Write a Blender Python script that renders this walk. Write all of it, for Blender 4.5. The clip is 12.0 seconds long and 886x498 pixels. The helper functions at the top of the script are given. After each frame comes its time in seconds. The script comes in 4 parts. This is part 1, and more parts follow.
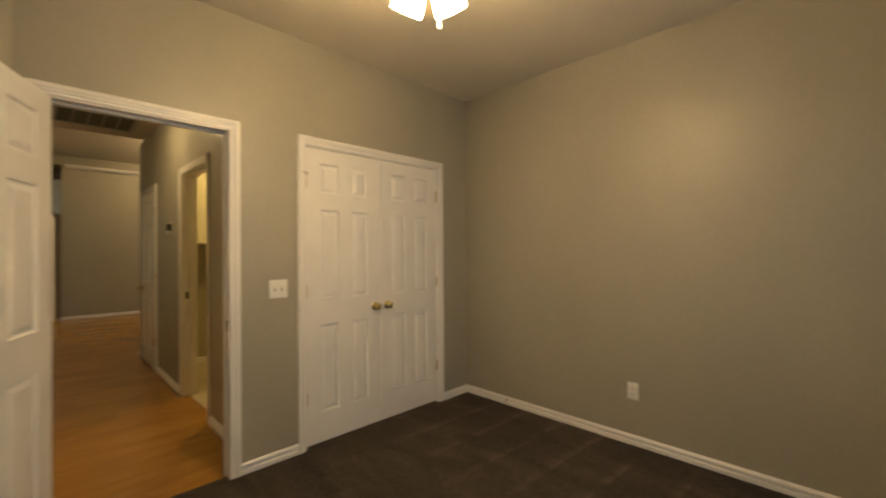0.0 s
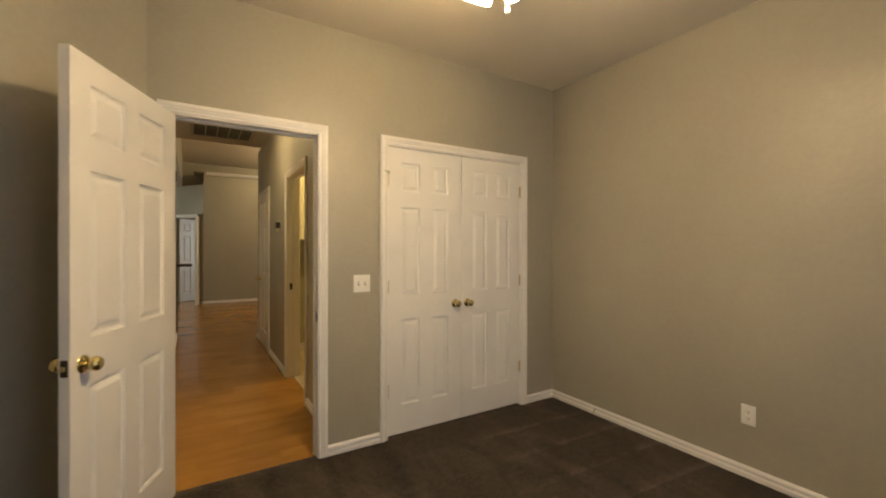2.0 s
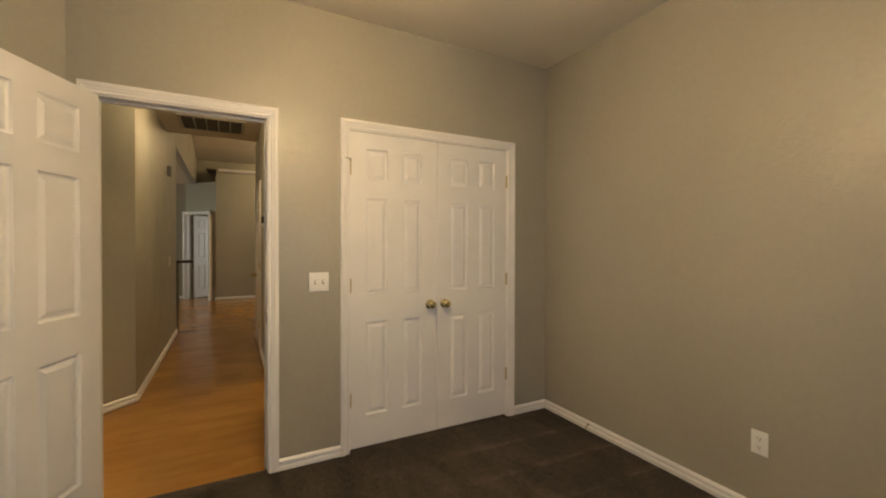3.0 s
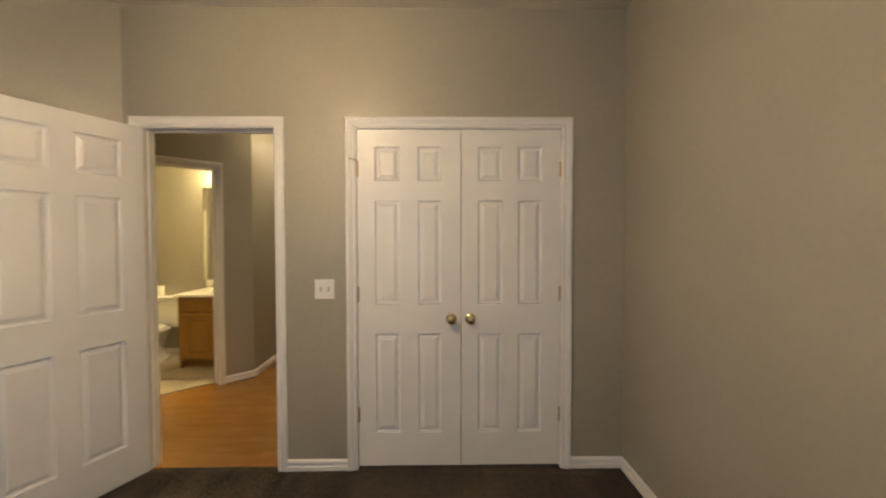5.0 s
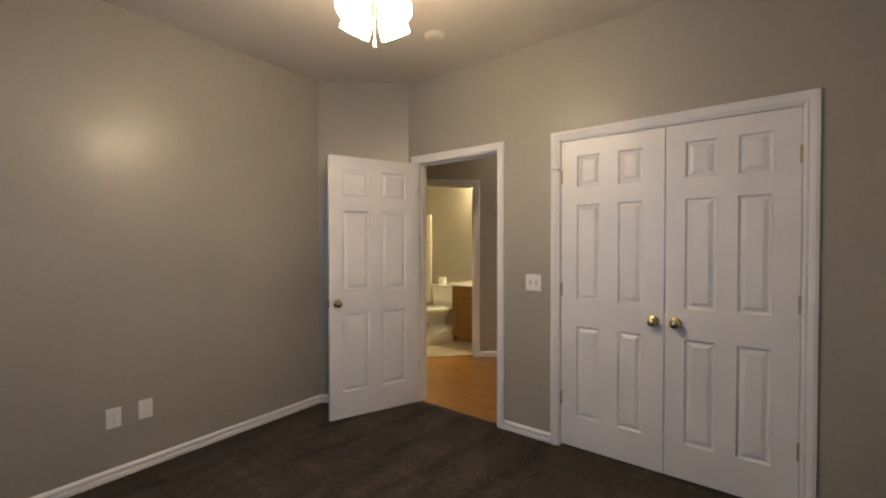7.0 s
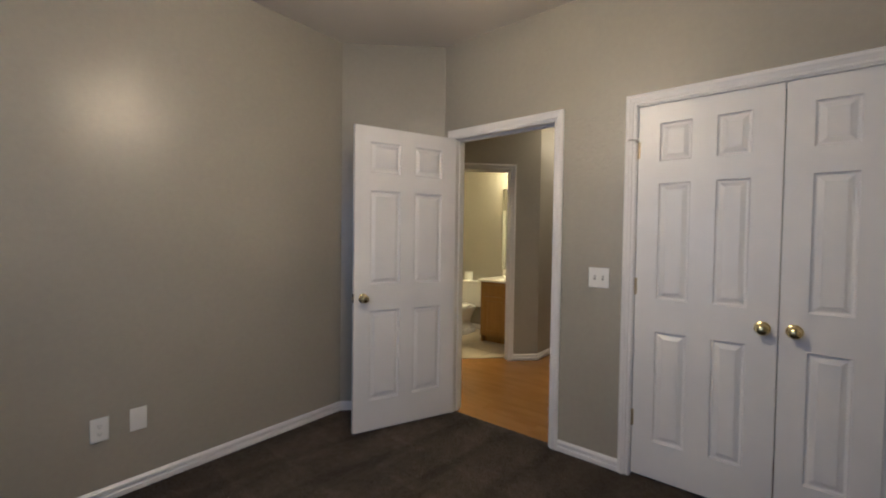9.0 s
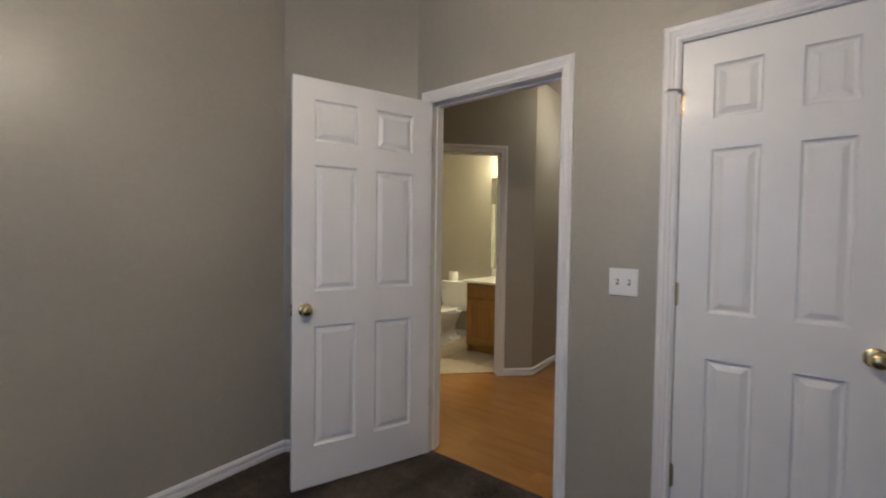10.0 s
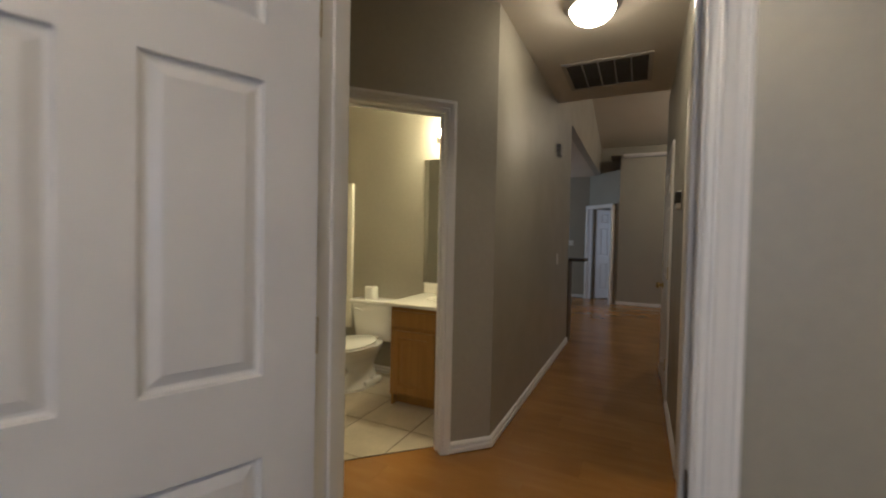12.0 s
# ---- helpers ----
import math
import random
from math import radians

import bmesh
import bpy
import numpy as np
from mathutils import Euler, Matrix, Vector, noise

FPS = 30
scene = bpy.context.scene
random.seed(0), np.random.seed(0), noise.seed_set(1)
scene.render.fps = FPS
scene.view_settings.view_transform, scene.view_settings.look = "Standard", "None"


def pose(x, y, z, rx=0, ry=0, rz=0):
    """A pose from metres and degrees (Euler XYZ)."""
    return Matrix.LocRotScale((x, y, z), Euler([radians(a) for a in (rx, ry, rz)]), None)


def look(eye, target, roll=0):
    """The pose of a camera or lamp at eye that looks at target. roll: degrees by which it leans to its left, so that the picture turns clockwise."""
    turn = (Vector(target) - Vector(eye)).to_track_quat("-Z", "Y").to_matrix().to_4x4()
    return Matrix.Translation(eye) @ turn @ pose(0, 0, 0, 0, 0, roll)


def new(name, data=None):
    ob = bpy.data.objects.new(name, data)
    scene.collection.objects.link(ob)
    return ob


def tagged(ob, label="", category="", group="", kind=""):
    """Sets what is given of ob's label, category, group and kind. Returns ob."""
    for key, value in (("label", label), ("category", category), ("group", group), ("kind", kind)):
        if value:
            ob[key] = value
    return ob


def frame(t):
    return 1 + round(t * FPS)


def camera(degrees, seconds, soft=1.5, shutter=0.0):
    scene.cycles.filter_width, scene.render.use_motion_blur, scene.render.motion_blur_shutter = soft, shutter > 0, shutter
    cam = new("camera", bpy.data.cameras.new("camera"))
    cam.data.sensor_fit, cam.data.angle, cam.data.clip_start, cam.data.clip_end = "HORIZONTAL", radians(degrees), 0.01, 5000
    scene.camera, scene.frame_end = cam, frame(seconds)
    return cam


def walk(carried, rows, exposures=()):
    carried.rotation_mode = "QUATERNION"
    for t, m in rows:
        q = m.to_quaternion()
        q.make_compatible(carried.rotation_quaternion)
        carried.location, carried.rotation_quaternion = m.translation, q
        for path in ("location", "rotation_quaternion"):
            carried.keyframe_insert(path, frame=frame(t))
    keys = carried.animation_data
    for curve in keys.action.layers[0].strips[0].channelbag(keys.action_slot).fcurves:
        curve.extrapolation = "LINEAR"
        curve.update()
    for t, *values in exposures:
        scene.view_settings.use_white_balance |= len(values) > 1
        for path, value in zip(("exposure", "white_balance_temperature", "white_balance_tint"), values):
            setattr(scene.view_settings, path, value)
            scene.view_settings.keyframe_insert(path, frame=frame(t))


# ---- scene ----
cam = camera(94.8, 12.0, 2.0, 0.5)
PATH = [
    (0, (2.578, -1.21, 1.325), (1.16, 0.2, 1.336), -0.4),
    (0.5, (2.572, -1.354, 1.324), (0.984, -0.138, 1.333), 0.1),
    (1, (2.597, -1.39, 1.338), (0.957, -0.245, 1.347), 0.1),
    (1.5, (2.6, -1.315, 1.317), (0.931, -0.214, 1.32), 0.1),
    (2, (2.601, -1.085, 1.331), (0.896, -0.04, 1.326), 0.1),
    (2.5, (2.574, -0.846, 1.308), (0.843, 0.156, 1.297), 0.1),
    (4.5, (2.444, 0.232, 1.392), (0.478, 0.599, 1.34), -0.0),
    (5, (2.422, 0.539, 1.397), (0.423, 0.569, 1.341), -0.1),
    (5.5, (2.495, 0.69, 1.392), (0.523, 0.36, 1.342), -0.1),
    (6, (2.568, 0.86, 1.39), (0.665, 0.248, 1.343), -0.3),
    (6.5, (2.611, 1.029, 1.389), (0.849, 0.085, 1.341), -0.3),
    (7, (2.649, 1.077, 1.374), (1.052, -0.126, 1.341), -0.1),
    (9, (2.411, 0.643, 1.308), (0.852, -0.608, 1.256), 0.8),
    (9.5, (2.096, 0.493, 1.3), (0.508, -0.723, 1.246), 0.7),
    (10, (1.833, 0.303, 1.272), (0.241, -0.906, 1.214), 0.8),
    (10.5, (1.579, 0.06, 1.293), (-0.087, -1.045, 1.22), 0.8),
    (11, (1.235, -0.092, 1.331), (-0.467, -1.141, 1.257), 0.7),
    (11.5, (1.002, -0.3, 1.354), (-0.722, -1.311, 1.275), 1.1),
    (12, (0.736, -0.499, 1.295), (-1.067, -1.364, 1.245), 1.2),
]
walk(cam, [(t, look(eye, target, roll)) for t, eye, target, roll in PATH],
     [(0.0, -0.6, 6800, 8), (1.5, -0.28, 6400, 8), (2.5, -0.36, 6250, 9), (4.5, -0.5, 6350, 11), (5.0, -0.48, 5750, 12), (5.5, -0.5, 5450, 14), (7.0, -0.66, 5200, 17), (9.5, -0.78, 4650, 15), (10.5, -0.84, 4500, 15), (11.5, -0.94, 4650, 14), (12.0, -1.0, 4700, 14)])

# ---------------------------------------------------------------- light
world = bpy.data.worlds.new("world")
scene.world = world
world.use_nodes = True
sky = world.node_tree.nodes.new("ShaderNodeTexSky")
sky.sky_type, sky.sun_disc = "NISHITA", False
sky.sun_elevation, sky.sun_rotation = radians(12), radians(200)
world.node_tree.links.new(sky.outputs[0], world.node_tree.nodes["Background"].inputs[0])
world.node_tree.nodes["Background"].inputs[1].default_value = 0.08

FAN_GLOW, HALL_GLOW, VANITY_GLOW, LAUNDRY_GLOW = 140.0, 85.0, 520.0, 170.0


def daylight(name, at, target, w, h, watts, colour=(0.62, 0.78, 1.0)):
    """Sky light that enters by a window opening."""
    lamp = bpy.data.lights.new(name, "AREA")
    lamp.shape, lamp.size, lamp.size_y, lamp.energy, lamp.color = "RECTANGLE", w, h, watts, colour
    ob = new(name, lamp)
    ob.matrix_world = look(at, target)
    return ob


daylight("bedroom_window_light", (3.04, -0.1, 1.5), (0, -0.1, 1.3), 1.3, 1.3, 13, (0.60, 0.76, 1.0))
daylight("kitchen_window_light", (-7.53, -4.98, 1.6), (-8.13, -1.1, 1.4), 1.7, 1.4, 38, (0.98, 1.0, 0.84))
daylight("back_room_window_light", (-9.6, 1.98, 1.45), (-9.4, -1.0, 1.2), 1.2, 1.3, 32, (1.0, 0.97, 0.88))
daylight("living_window_light", (-6.6, 3.98, 1.5), (-6.6, 0, 1.2), 2.2, 1.6, 9, (0.9, 0.94, 1.0))

# ---------------------------------------------------------------- materials


def material(name, colour, rough=0.5, metal=0.0, grain=0.0, grain_scale=60.0, patch=0.0, patch_scale=1.5,
             bump=0.0, bump_scale=300.0, bump2=0.0, bump2_scale=20.0, rough_var=0.0, coat=0.0):
    """Principled paint, metal or stone with colour varied at two scales and a two-scale relief, in metres."""
    m = bpy.data.materials.new(name)
    m.use_nodes = True
    nt = m.node_tree
    b = nt.nodes["Principled BSDF"]
    b.inputs["Roughness"].default_value, b.inputs["Metallic"].default_value = rough, metal
    b.inputs["Coat Weight"].default_value = coat
    geo = nt.nodes.new("ShaderNodeNewGeometry")

    def noise_at(scale, detail=4.0):
        n = nt.nodes.new("ShaderNodeTexNoise")
        n.inputs["Scale"].default_value, n.inputs["Detail"].default_value = scale, detail
        nt.links.new(geo.outputs["Position"], n.inputs["Vector"])
        return n.outputs["Fac"]

    def scaled(fac, low, high):
        r = nt.nodes.new("ShaderNodeMapRange")
        r.inputs["From Min"].default_value, r.inputs["From Max"].default_value = 0.3, 0.7
        r.inputs["To Min"].default_value, r.inputs["To Max"].default_value = low, high
        nt.links.new(fac, r.inputs["Value"])
        return r.outputs[0]

    value = None
    for amount, scale in ((grain, grain_scale), (patch, patch_scale)):
        if amount:
            f = scaled(noise_at(scale), 1 - amount, 1 + amount)
            if value is None:
                value = f
            else:
                mul = nt.nodes.new("ShaderNodeMath")
                mul.operation = "MULTIPLY"
                nt.links.new(value, mul.inputs[0])
                nt.links.new(f, mul.inputs[1])
                value = mul.outputs[0]
    if value is None:
        b.inputs["Base Color"].default_value = (*colour, 1)
    else:
        mix = nt.nodes.new("ShaderNodeVectorMath")
        mix.operation = "SCALE"
        mix.inputs[0].default_value = colour
        nt.links.new(value, mix.inputs["Scale"])
        nt.links.new(mix.outputs[0], b.inputs["Base Color"])
    if rough_var:
        nt.links.new(scaled(noise_at(3.0), rough - rough_var, rough + rough_var), b.inputs["Roughness"])
    last = None
    for depth, scale in ((bump2, bump2_scale), (bump, bump_scale)):
        if depth:
            k = nt.nodes.new("ShaderNodeBump")
            k.inputs["Distance"].default_value, k.inputs["Strength"].default_value = depth, 1.0
            nt.links.new(noise_at(scale, 3.0), k.inputs["Height"])
            if last:
                nt.links.new(last, k.inputs["Normal"])
            last = k.outputs[0]
    if last:
        nt.links.new(last, b.inputs["Normal"])
    return m


def glowing(name, colour, strength):
    m = bpy.data.materials.new(name)
    m.use_nodes = True
    b = m.node_tree.nodes["Principled BSDF"]
    b.inputs["Base Color"].default_value = (0.85, 0.83, 0.78, 1)
    b.inputs["Emission Color"].default_value = (*colour, 1)
    b.inputs["Emission Strength"].default_value = strength
    return m


def wood(name, dark, light, rough, stretch, grain_dir="x", by_object=0.0, bump=0.0003, coat=0.0):
    """Streaked wood; the grain runs along grain_dir."""
    m = bpy.data.materials.new(name)
    m.use_nodes = True
    nt = m.node_tree
    b = nt.nodes["Principled BSDF"]
    b.inputs["Roughness"].default_value = rough
    b.inputs["Coat Weight"].default_value = coat
    geo = nt.nodes.new("ShaderNodeNewGeometry")
    info = nt.nodes.new("ShaderNodeObjectInfo")
    shift = nt.nodes.new("ShaderNodeVectorMath")
    shift.operation = "MULTIPLY_ADD"
    comb = nt.nodes.new("ShaderNodeCombineXYZ")
    for i in range(3):
        nt.links.new(info.outputs["Random"], comb.inputs[i])
    nt.links.new(comb.outputs[0], shift.inputs[0])
    shift.inputs[1].default_value = (7, 11, 5) if by_object else (0, 0, 0)
    nt.links.new(geo.outputs["Position"], shift.inputs[2])
    mp = nt.nodes.new("ShaderNodeMapping")
    mp.inputs["Scale"].default_value = {"x": (1, stretch, stretch), "y": (stretch, 1, stretch), "z": (stretch, stretch, 1)}[grain_dir]
    nt.links.new(shift.outputs[0], mp.inputs["Vector"])
    n1 = nt.nodes.new("ShaderNodeTexNoise")
    n1.inputs["Scale"].default_value, n1.inputs["Detail"].default_value, n1.inputs["Distortion"].default_value = 2.2, 6, 0.6
    nt.links.new(mp.outputs[0], n1.inputs["Vector"])
    n2 = nt.nodes.new("ShaderNodeTexNoise")
    n2.inputs["Scale"].default_value = 3.0
    nt.links.new(geo.outputs["Position"], n2.inputs["Vector"])
    ramp = nt.nodes.new("ShaderNodeValToRGB")
    ramp.color_ramp.elements[0].position, ramp.color_ramp.elements[1].position = 0.3, 0.72
    ramp.color_ramp.elements[0].color, ramp.color_ramp.elements[1].color = (*dark, 1), (*light, 1)
    nt.links.new(n1.outputs["Fac"], ramp.inputs[0])
    fac = nt.nodes.new("ShaderNodeMath")
    fac.operation = "MULTIPLY_ADD"
    nt.links.new(info.outputs["Random"], fac.inputs[0])
    fac.inputs[1].default_value, fac.inputs[2].default_value = by_object, 1 - by_object / 2
    vary = nt.nodes.new("ShaderNodeMath")
    vary.operation = "MULTIPLY_ADD"
    nt.links.new(n2.outputs["Fac"], vary.inputs[0])
    vary.inputs[1].default_value, vary.inputs[2].default_value = 0.3, 0.85
    both = nt.nodes.new("ShaderNodeMath")
    both.operation = "MULTIPLY"
    nt.links.new(fac.outputs[0], both.inputs[0])
    nt.links.new(vary.outputs[0], both.inputs[1])
    sc = nt.nodes.new("ShaderNodeVectorMath")
    sc.operation = "SCALE"
    nt.links.new(ramp.outputs[0], sc.inputs[0])
    nt.links.new(both.outputs[0], sc.inputs["Scale"])
    nt.links.new(sc.outputs[0], b.inputs["Base Color"])
    k = nt.nodes.new("ShaderNodeBump")
    k.inputs["Distance"].default_value = bump
    nt.links.new(n1.outputs["Fac"], k.inputs["Height"])
    nt.links.new(k.outputs[0], b.inputs["Normal"])
    return m


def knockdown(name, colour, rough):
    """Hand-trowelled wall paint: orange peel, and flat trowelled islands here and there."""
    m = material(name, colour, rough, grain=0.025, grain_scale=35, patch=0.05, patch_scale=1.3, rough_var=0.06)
    nt = m.node_tree
    b = nt.nodes["Principled BSDF"]
    geo = nt.nodes.new("ShaderNodeNewGeometry")
    peel = nt.nodes.new("ShaderNodeTexNoise")
    peel.inputs["Scale"].default_value, peel.inputs["Detail"].default_value = 130, 2
    trowel = nt.nodes.new("ShaderNodeTexNoise")
    trowel.inputs["Scale"].default_value, trowel.inputs["Detail"].default_value, trowel.inputs["Distortion"].default_value = 26, 4, 0.8
    where = nt.nodes.new("ShaderNodeTexNoise")
    where.inputs["Scale"].default_value = 1.7
    for n in (peel, trowel, where):
        nt.links.new(geo.outputs["Position"], n.inputs["Vector"])
    edge = nt.nodes.new("ShaderNodeMapRange")
    edge.interpolation_type = "SMOOTHSTEP"
    edge.inputs["From Min"].default_value, edge.inputs["From Max"].default_value = 0.47, 0.62
    nt.links.new(trowel.outputs["Fac"], edge.inputs["Value"])
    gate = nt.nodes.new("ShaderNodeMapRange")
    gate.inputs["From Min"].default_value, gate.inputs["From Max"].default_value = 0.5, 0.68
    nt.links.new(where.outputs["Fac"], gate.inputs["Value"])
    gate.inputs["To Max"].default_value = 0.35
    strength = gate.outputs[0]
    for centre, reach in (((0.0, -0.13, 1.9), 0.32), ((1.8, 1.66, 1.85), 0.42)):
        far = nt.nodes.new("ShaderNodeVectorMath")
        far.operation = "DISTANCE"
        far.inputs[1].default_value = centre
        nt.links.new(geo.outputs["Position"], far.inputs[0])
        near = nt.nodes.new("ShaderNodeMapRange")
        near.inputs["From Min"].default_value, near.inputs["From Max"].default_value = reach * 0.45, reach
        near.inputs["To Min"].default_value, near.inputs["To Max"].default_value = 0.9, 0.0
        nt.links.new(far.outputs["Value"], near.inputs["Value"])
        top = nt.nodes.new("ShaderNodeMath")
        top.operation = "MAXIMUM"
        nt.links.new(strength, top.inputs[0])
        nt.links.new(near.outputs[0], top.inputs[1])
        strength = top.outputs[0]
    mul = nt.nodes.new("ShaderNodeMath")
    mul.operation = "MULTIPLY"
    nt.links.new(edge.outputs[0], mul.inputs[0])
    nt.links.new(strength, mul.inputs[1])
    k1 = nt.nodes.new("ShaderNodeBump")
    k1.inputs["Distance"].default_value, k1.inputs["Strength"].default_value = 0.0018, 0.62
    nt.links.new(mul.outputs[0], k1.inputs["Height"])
    k2 = nt.nodes.new("ShaderNodeBump")
    k2.inputs["Distance"].default_value, k2.inputs["Strength"].default_value = 0.0008, 0.5
    nt.links.new(peel.outputs["Fac"], k2.inputs["Height"])
    nt.links.new(k1.outputs[0], k2.inputs["Normal"])
    nt.links.new(k2.outputs[0], b.inputs["Normal"])
    return m


LANE = 3.0


def carpet_material():
    """Cut pile, brushed into lighter and darker tracks."""
    m = material("grey_brown_carpet", (0.058, 0.0455, 0.0345), 0.95)
    nt = m.node_tree
    b = nt.nodes["Principled BSDF"]
    b.inputs["Specular IOR Level"].default_value = 0.15
    b.inputs["Sheen Weight"].default_value = 0.05
    b.inputs["Sheen Roughness"].default_value = 0.6
    geo = nt.nodes.new("ShaderNodeNewGeometry")
    turn = nt.nodes.new("ShaderNodeMapping")
    turn.inputs["Rotation"].default_value = (0, 0, radians(38))
    turn.inputs["Scale"].default_value = (1.0, 2.2, 1.0)
    nt.links.new(geo.outputs["Position"], turn.inputs["Vector"])
    track = nt.nodes.new("ShaderNodeTexNoise")
    track.inputs["Scale"].default_value, track.inputs["Detail"].default_value, track.inputs["Distortion"].default_value = 1.9, 4, 0.7
    nt.links.new(turn.outputs[0], track.inputs["Vector"])
    tuft = nt.nodes.new("ShaderNodeTexNoise")
    tuft.inputs["Scale"].default_value, tuft.inputs["Detail"].default_value = 110, 4
    clump = nt.nodes.new("ShaderNodeTexNoise")
    clump.inputs["Scale"].default_value, clump.inputs["Detail"].default_value = 26, 3
    for n in (tuft, clump):
        nt.links.new(geo.outputs["Position"], n.inputs["Vector"])
    ranges = []
    for n, a, c, lo, hi in ((track, 0.42, 0.66, 0.84, 1.34), (tuft, 0.3, 0.7, 0.8, 1.2), (clump, 0.3, 0.7, 0.85, 1.18)):
        r = nt.nodes.new("ShaderNodeMapRange")
        r.inputs["From Min"].default_value, r.inputs["From Max"].default_value = a, c
        r.inputs["To Min"].default_value, r.inputs["To Max"].default_value = lo, hi
        nt.links.new(n.outputs["Fac"], r.inputs["Value"])
        ranges.append(r.outputs[0])
    island = nt.nodes.new("ShaderNodeMapRange")
    island.inputs["To Min"].default_value, island.inputs["To Max"].default_value = 0.84, 1.16
    nt.links.new(geo.outputs["Random Per Island"], island.inputs["Value"])
    ranges.append(island.outputs[0])
    # tracks left by the vacuum cleaner
    lanes = nt.nodes.new("ShaderNodeTexWave")
    lanes.wave_type, lanes.bands_direction, lanes.wave_profile = "BANDS", "X", "SAW"
    lanes.inputs["Scale"].default_value, lanes.inputs["Distortion"].default_value = 1.02, 0.9
    lanes.inputs["Detail"].default_value, lanes.inputs["Detail Scale"].default_value = 2, 0.7
    aim = nt.nodes.new("ShaderNodeMapping")
    aim.inputs["Rotation"].default_value = (0, 0, radians(LANE))
    nt.links.new(geo.outputs["Position"], aim.inputs["Vector"])
    nt.links.new(aim.outputs[0], lanes.inputs["Vector"])
    thin = nt.nodes.new("ShaderNodeMapRange")
    thin.inputs["From Min"].default_value, thin.inputs["From Max"].default_value = 0.8, 1.0
    thin.inputs["To Min"].default_value, thin.inputs["To Max"].default_value = 0.0, 0.7
    nt.links.new(lanes.outputs["Fac"], thin.inputs["Value"])
    some = nt.nodes.new("ShaderNodeMapRange")
    some.inputs["From Min"].default_value, some.inputs["From Max"].default_value = 0.34, 0.52
    nt.links.new(track.outputs["Fac"], some.inputs["Value"])
    # the strokes end well short of the middle of the room
    split = nt.nodes.new("ShaderNodeSeparateXYZ")
    nt.links.new(geo.outputs["Position"], split.inputs[0])
    stroke = nt.nodes.new("ShaderNodeMapRange")
    stroke.inputs["From Min"].default_value, stroke.inputs["From Max"].default_value = 0.55, 0.95
    stroke.inputs["To Min"].default_value, stroke.inputs["To Max"].default_value = 0.35, 1.0
    nt.links.new(split.outputs[1], stroke.inputs["Value"])
    seen = nt.nodes.new("ShaderNodeMath")
    seen.operation = "MULTIPLY"
    nt.links.new(some.outputs[0], seen.inputs[0])
    nt.links.new(stroke.outputs[0], seen.inputs[1])
    lane = nt.nodes.new("ShaderNodeMath")
    lane.operation = "MULTIPLY_ADD"
    nt.links.new(thin.outputs[0], lane.inputs[0])
    nt.links.new(seen.outputs[0], lane.inputs[1])
    lane.inputs[2].default_value = 1.0
    ranges.append(lane.outputs[0])
    # darker grooves between the lanes that run towards the door
    groove = nt.nodes.new("ShaderNodeTexWave")
    groove.wave_type, groove.bands_direction, groove.wave_profile = "BANDS", "Y", "SIN"
    groove.inputs["Scale"].default_value, groove.inputs["Distortion"].default_value = 0.95, 2.2
    groove.inputs["Detail"].default_value, groove.inputs["Detail Scale"].default_value = 3, 1.1
    veer = nt.nodes.new("ShaderNodeMapping")
    veer.inputs["Rotation"].default_value = (0, 0, radians(9))
    nt.links.new(geo.outputs["Position"], veer.inputs["Vector"])
    nt.links.new(veer.outputs[0], groove.inputs["Vector"])
    deep = nt.nodes.new("ShaderNodeMapRange")
    deep.inputs["From Min"].default_value, deep.inputs["From Max"].default_value = 0.0, 0.2
    deep.inputs["To Min"].default_value, deep.inputs["To Max"].default_value = 0.26, 0.0
    nt.links.new(groove.outputs["Fac"], deep.inputs["Value"])
    side = nt.nodes.new("ShaderNodeMapRange")
    side.inputs["From Min"].default_value, side.inputs["From Max"].default_value = 0.0, 0.5
    side.inputs["To Min"].default_value, side.inputs["To Max"].default_value = -1.0, 0.0
    nt.links.new(split.outputs[1], side.inputs["Value"])
    cut = nt.nodes.new("ShaderNodeMath")
    cut.operation = "MULTIPLY_ADD"
    nt.links.new(deep.outputs[0], cut.inputs[0])
    nt.links.new(side.outputs[0], cut.inputs[1])
    cut.inputs[2].default_value = 1.0
    ranges.append(cut.outputs[0])
    value = ranges[0]
    for f in ranges[1:]:
        mul = nt.nodes.new("ShaderNodeMath")
        mul.operation = "MULTIPLY"
        nt.links.new(value, mul.inputs[0])
        nt.links.new(f, mul.inputs[1])
        value = mul.outputs[0]
    sc = nt.nodes.new("ShaderNodeVectorMath")
    sc.operation = "SCALE"
    sc.inputs[0].default_value = (0.058, 0.0455, 0.0345)
    nt.links.new(value, sc.inputs["Scale"])
    nt.links.new(sc.outputs[0], b.inputs["Base Color"])
    k = nt.nodes.new("ShaderNodeBump")
    k.inputs["Distance"].default_value = 0.012
    nt.links.new(tuft.outputs["Fac"], k.inputs["Height"])
    k2 = nt.nodes.new("ShaderNodeBump")
    k2.inputs["Distance"].default_value = 0.012
    nt.links.new(clump.outputs["Fac"], k2.inputs["Height"])
    nt.links.new(k.outputs[0], k2.inputs["Normal"])
    nt.links.new(k2.outputs[0], b.inputs["Normal"])
    return m


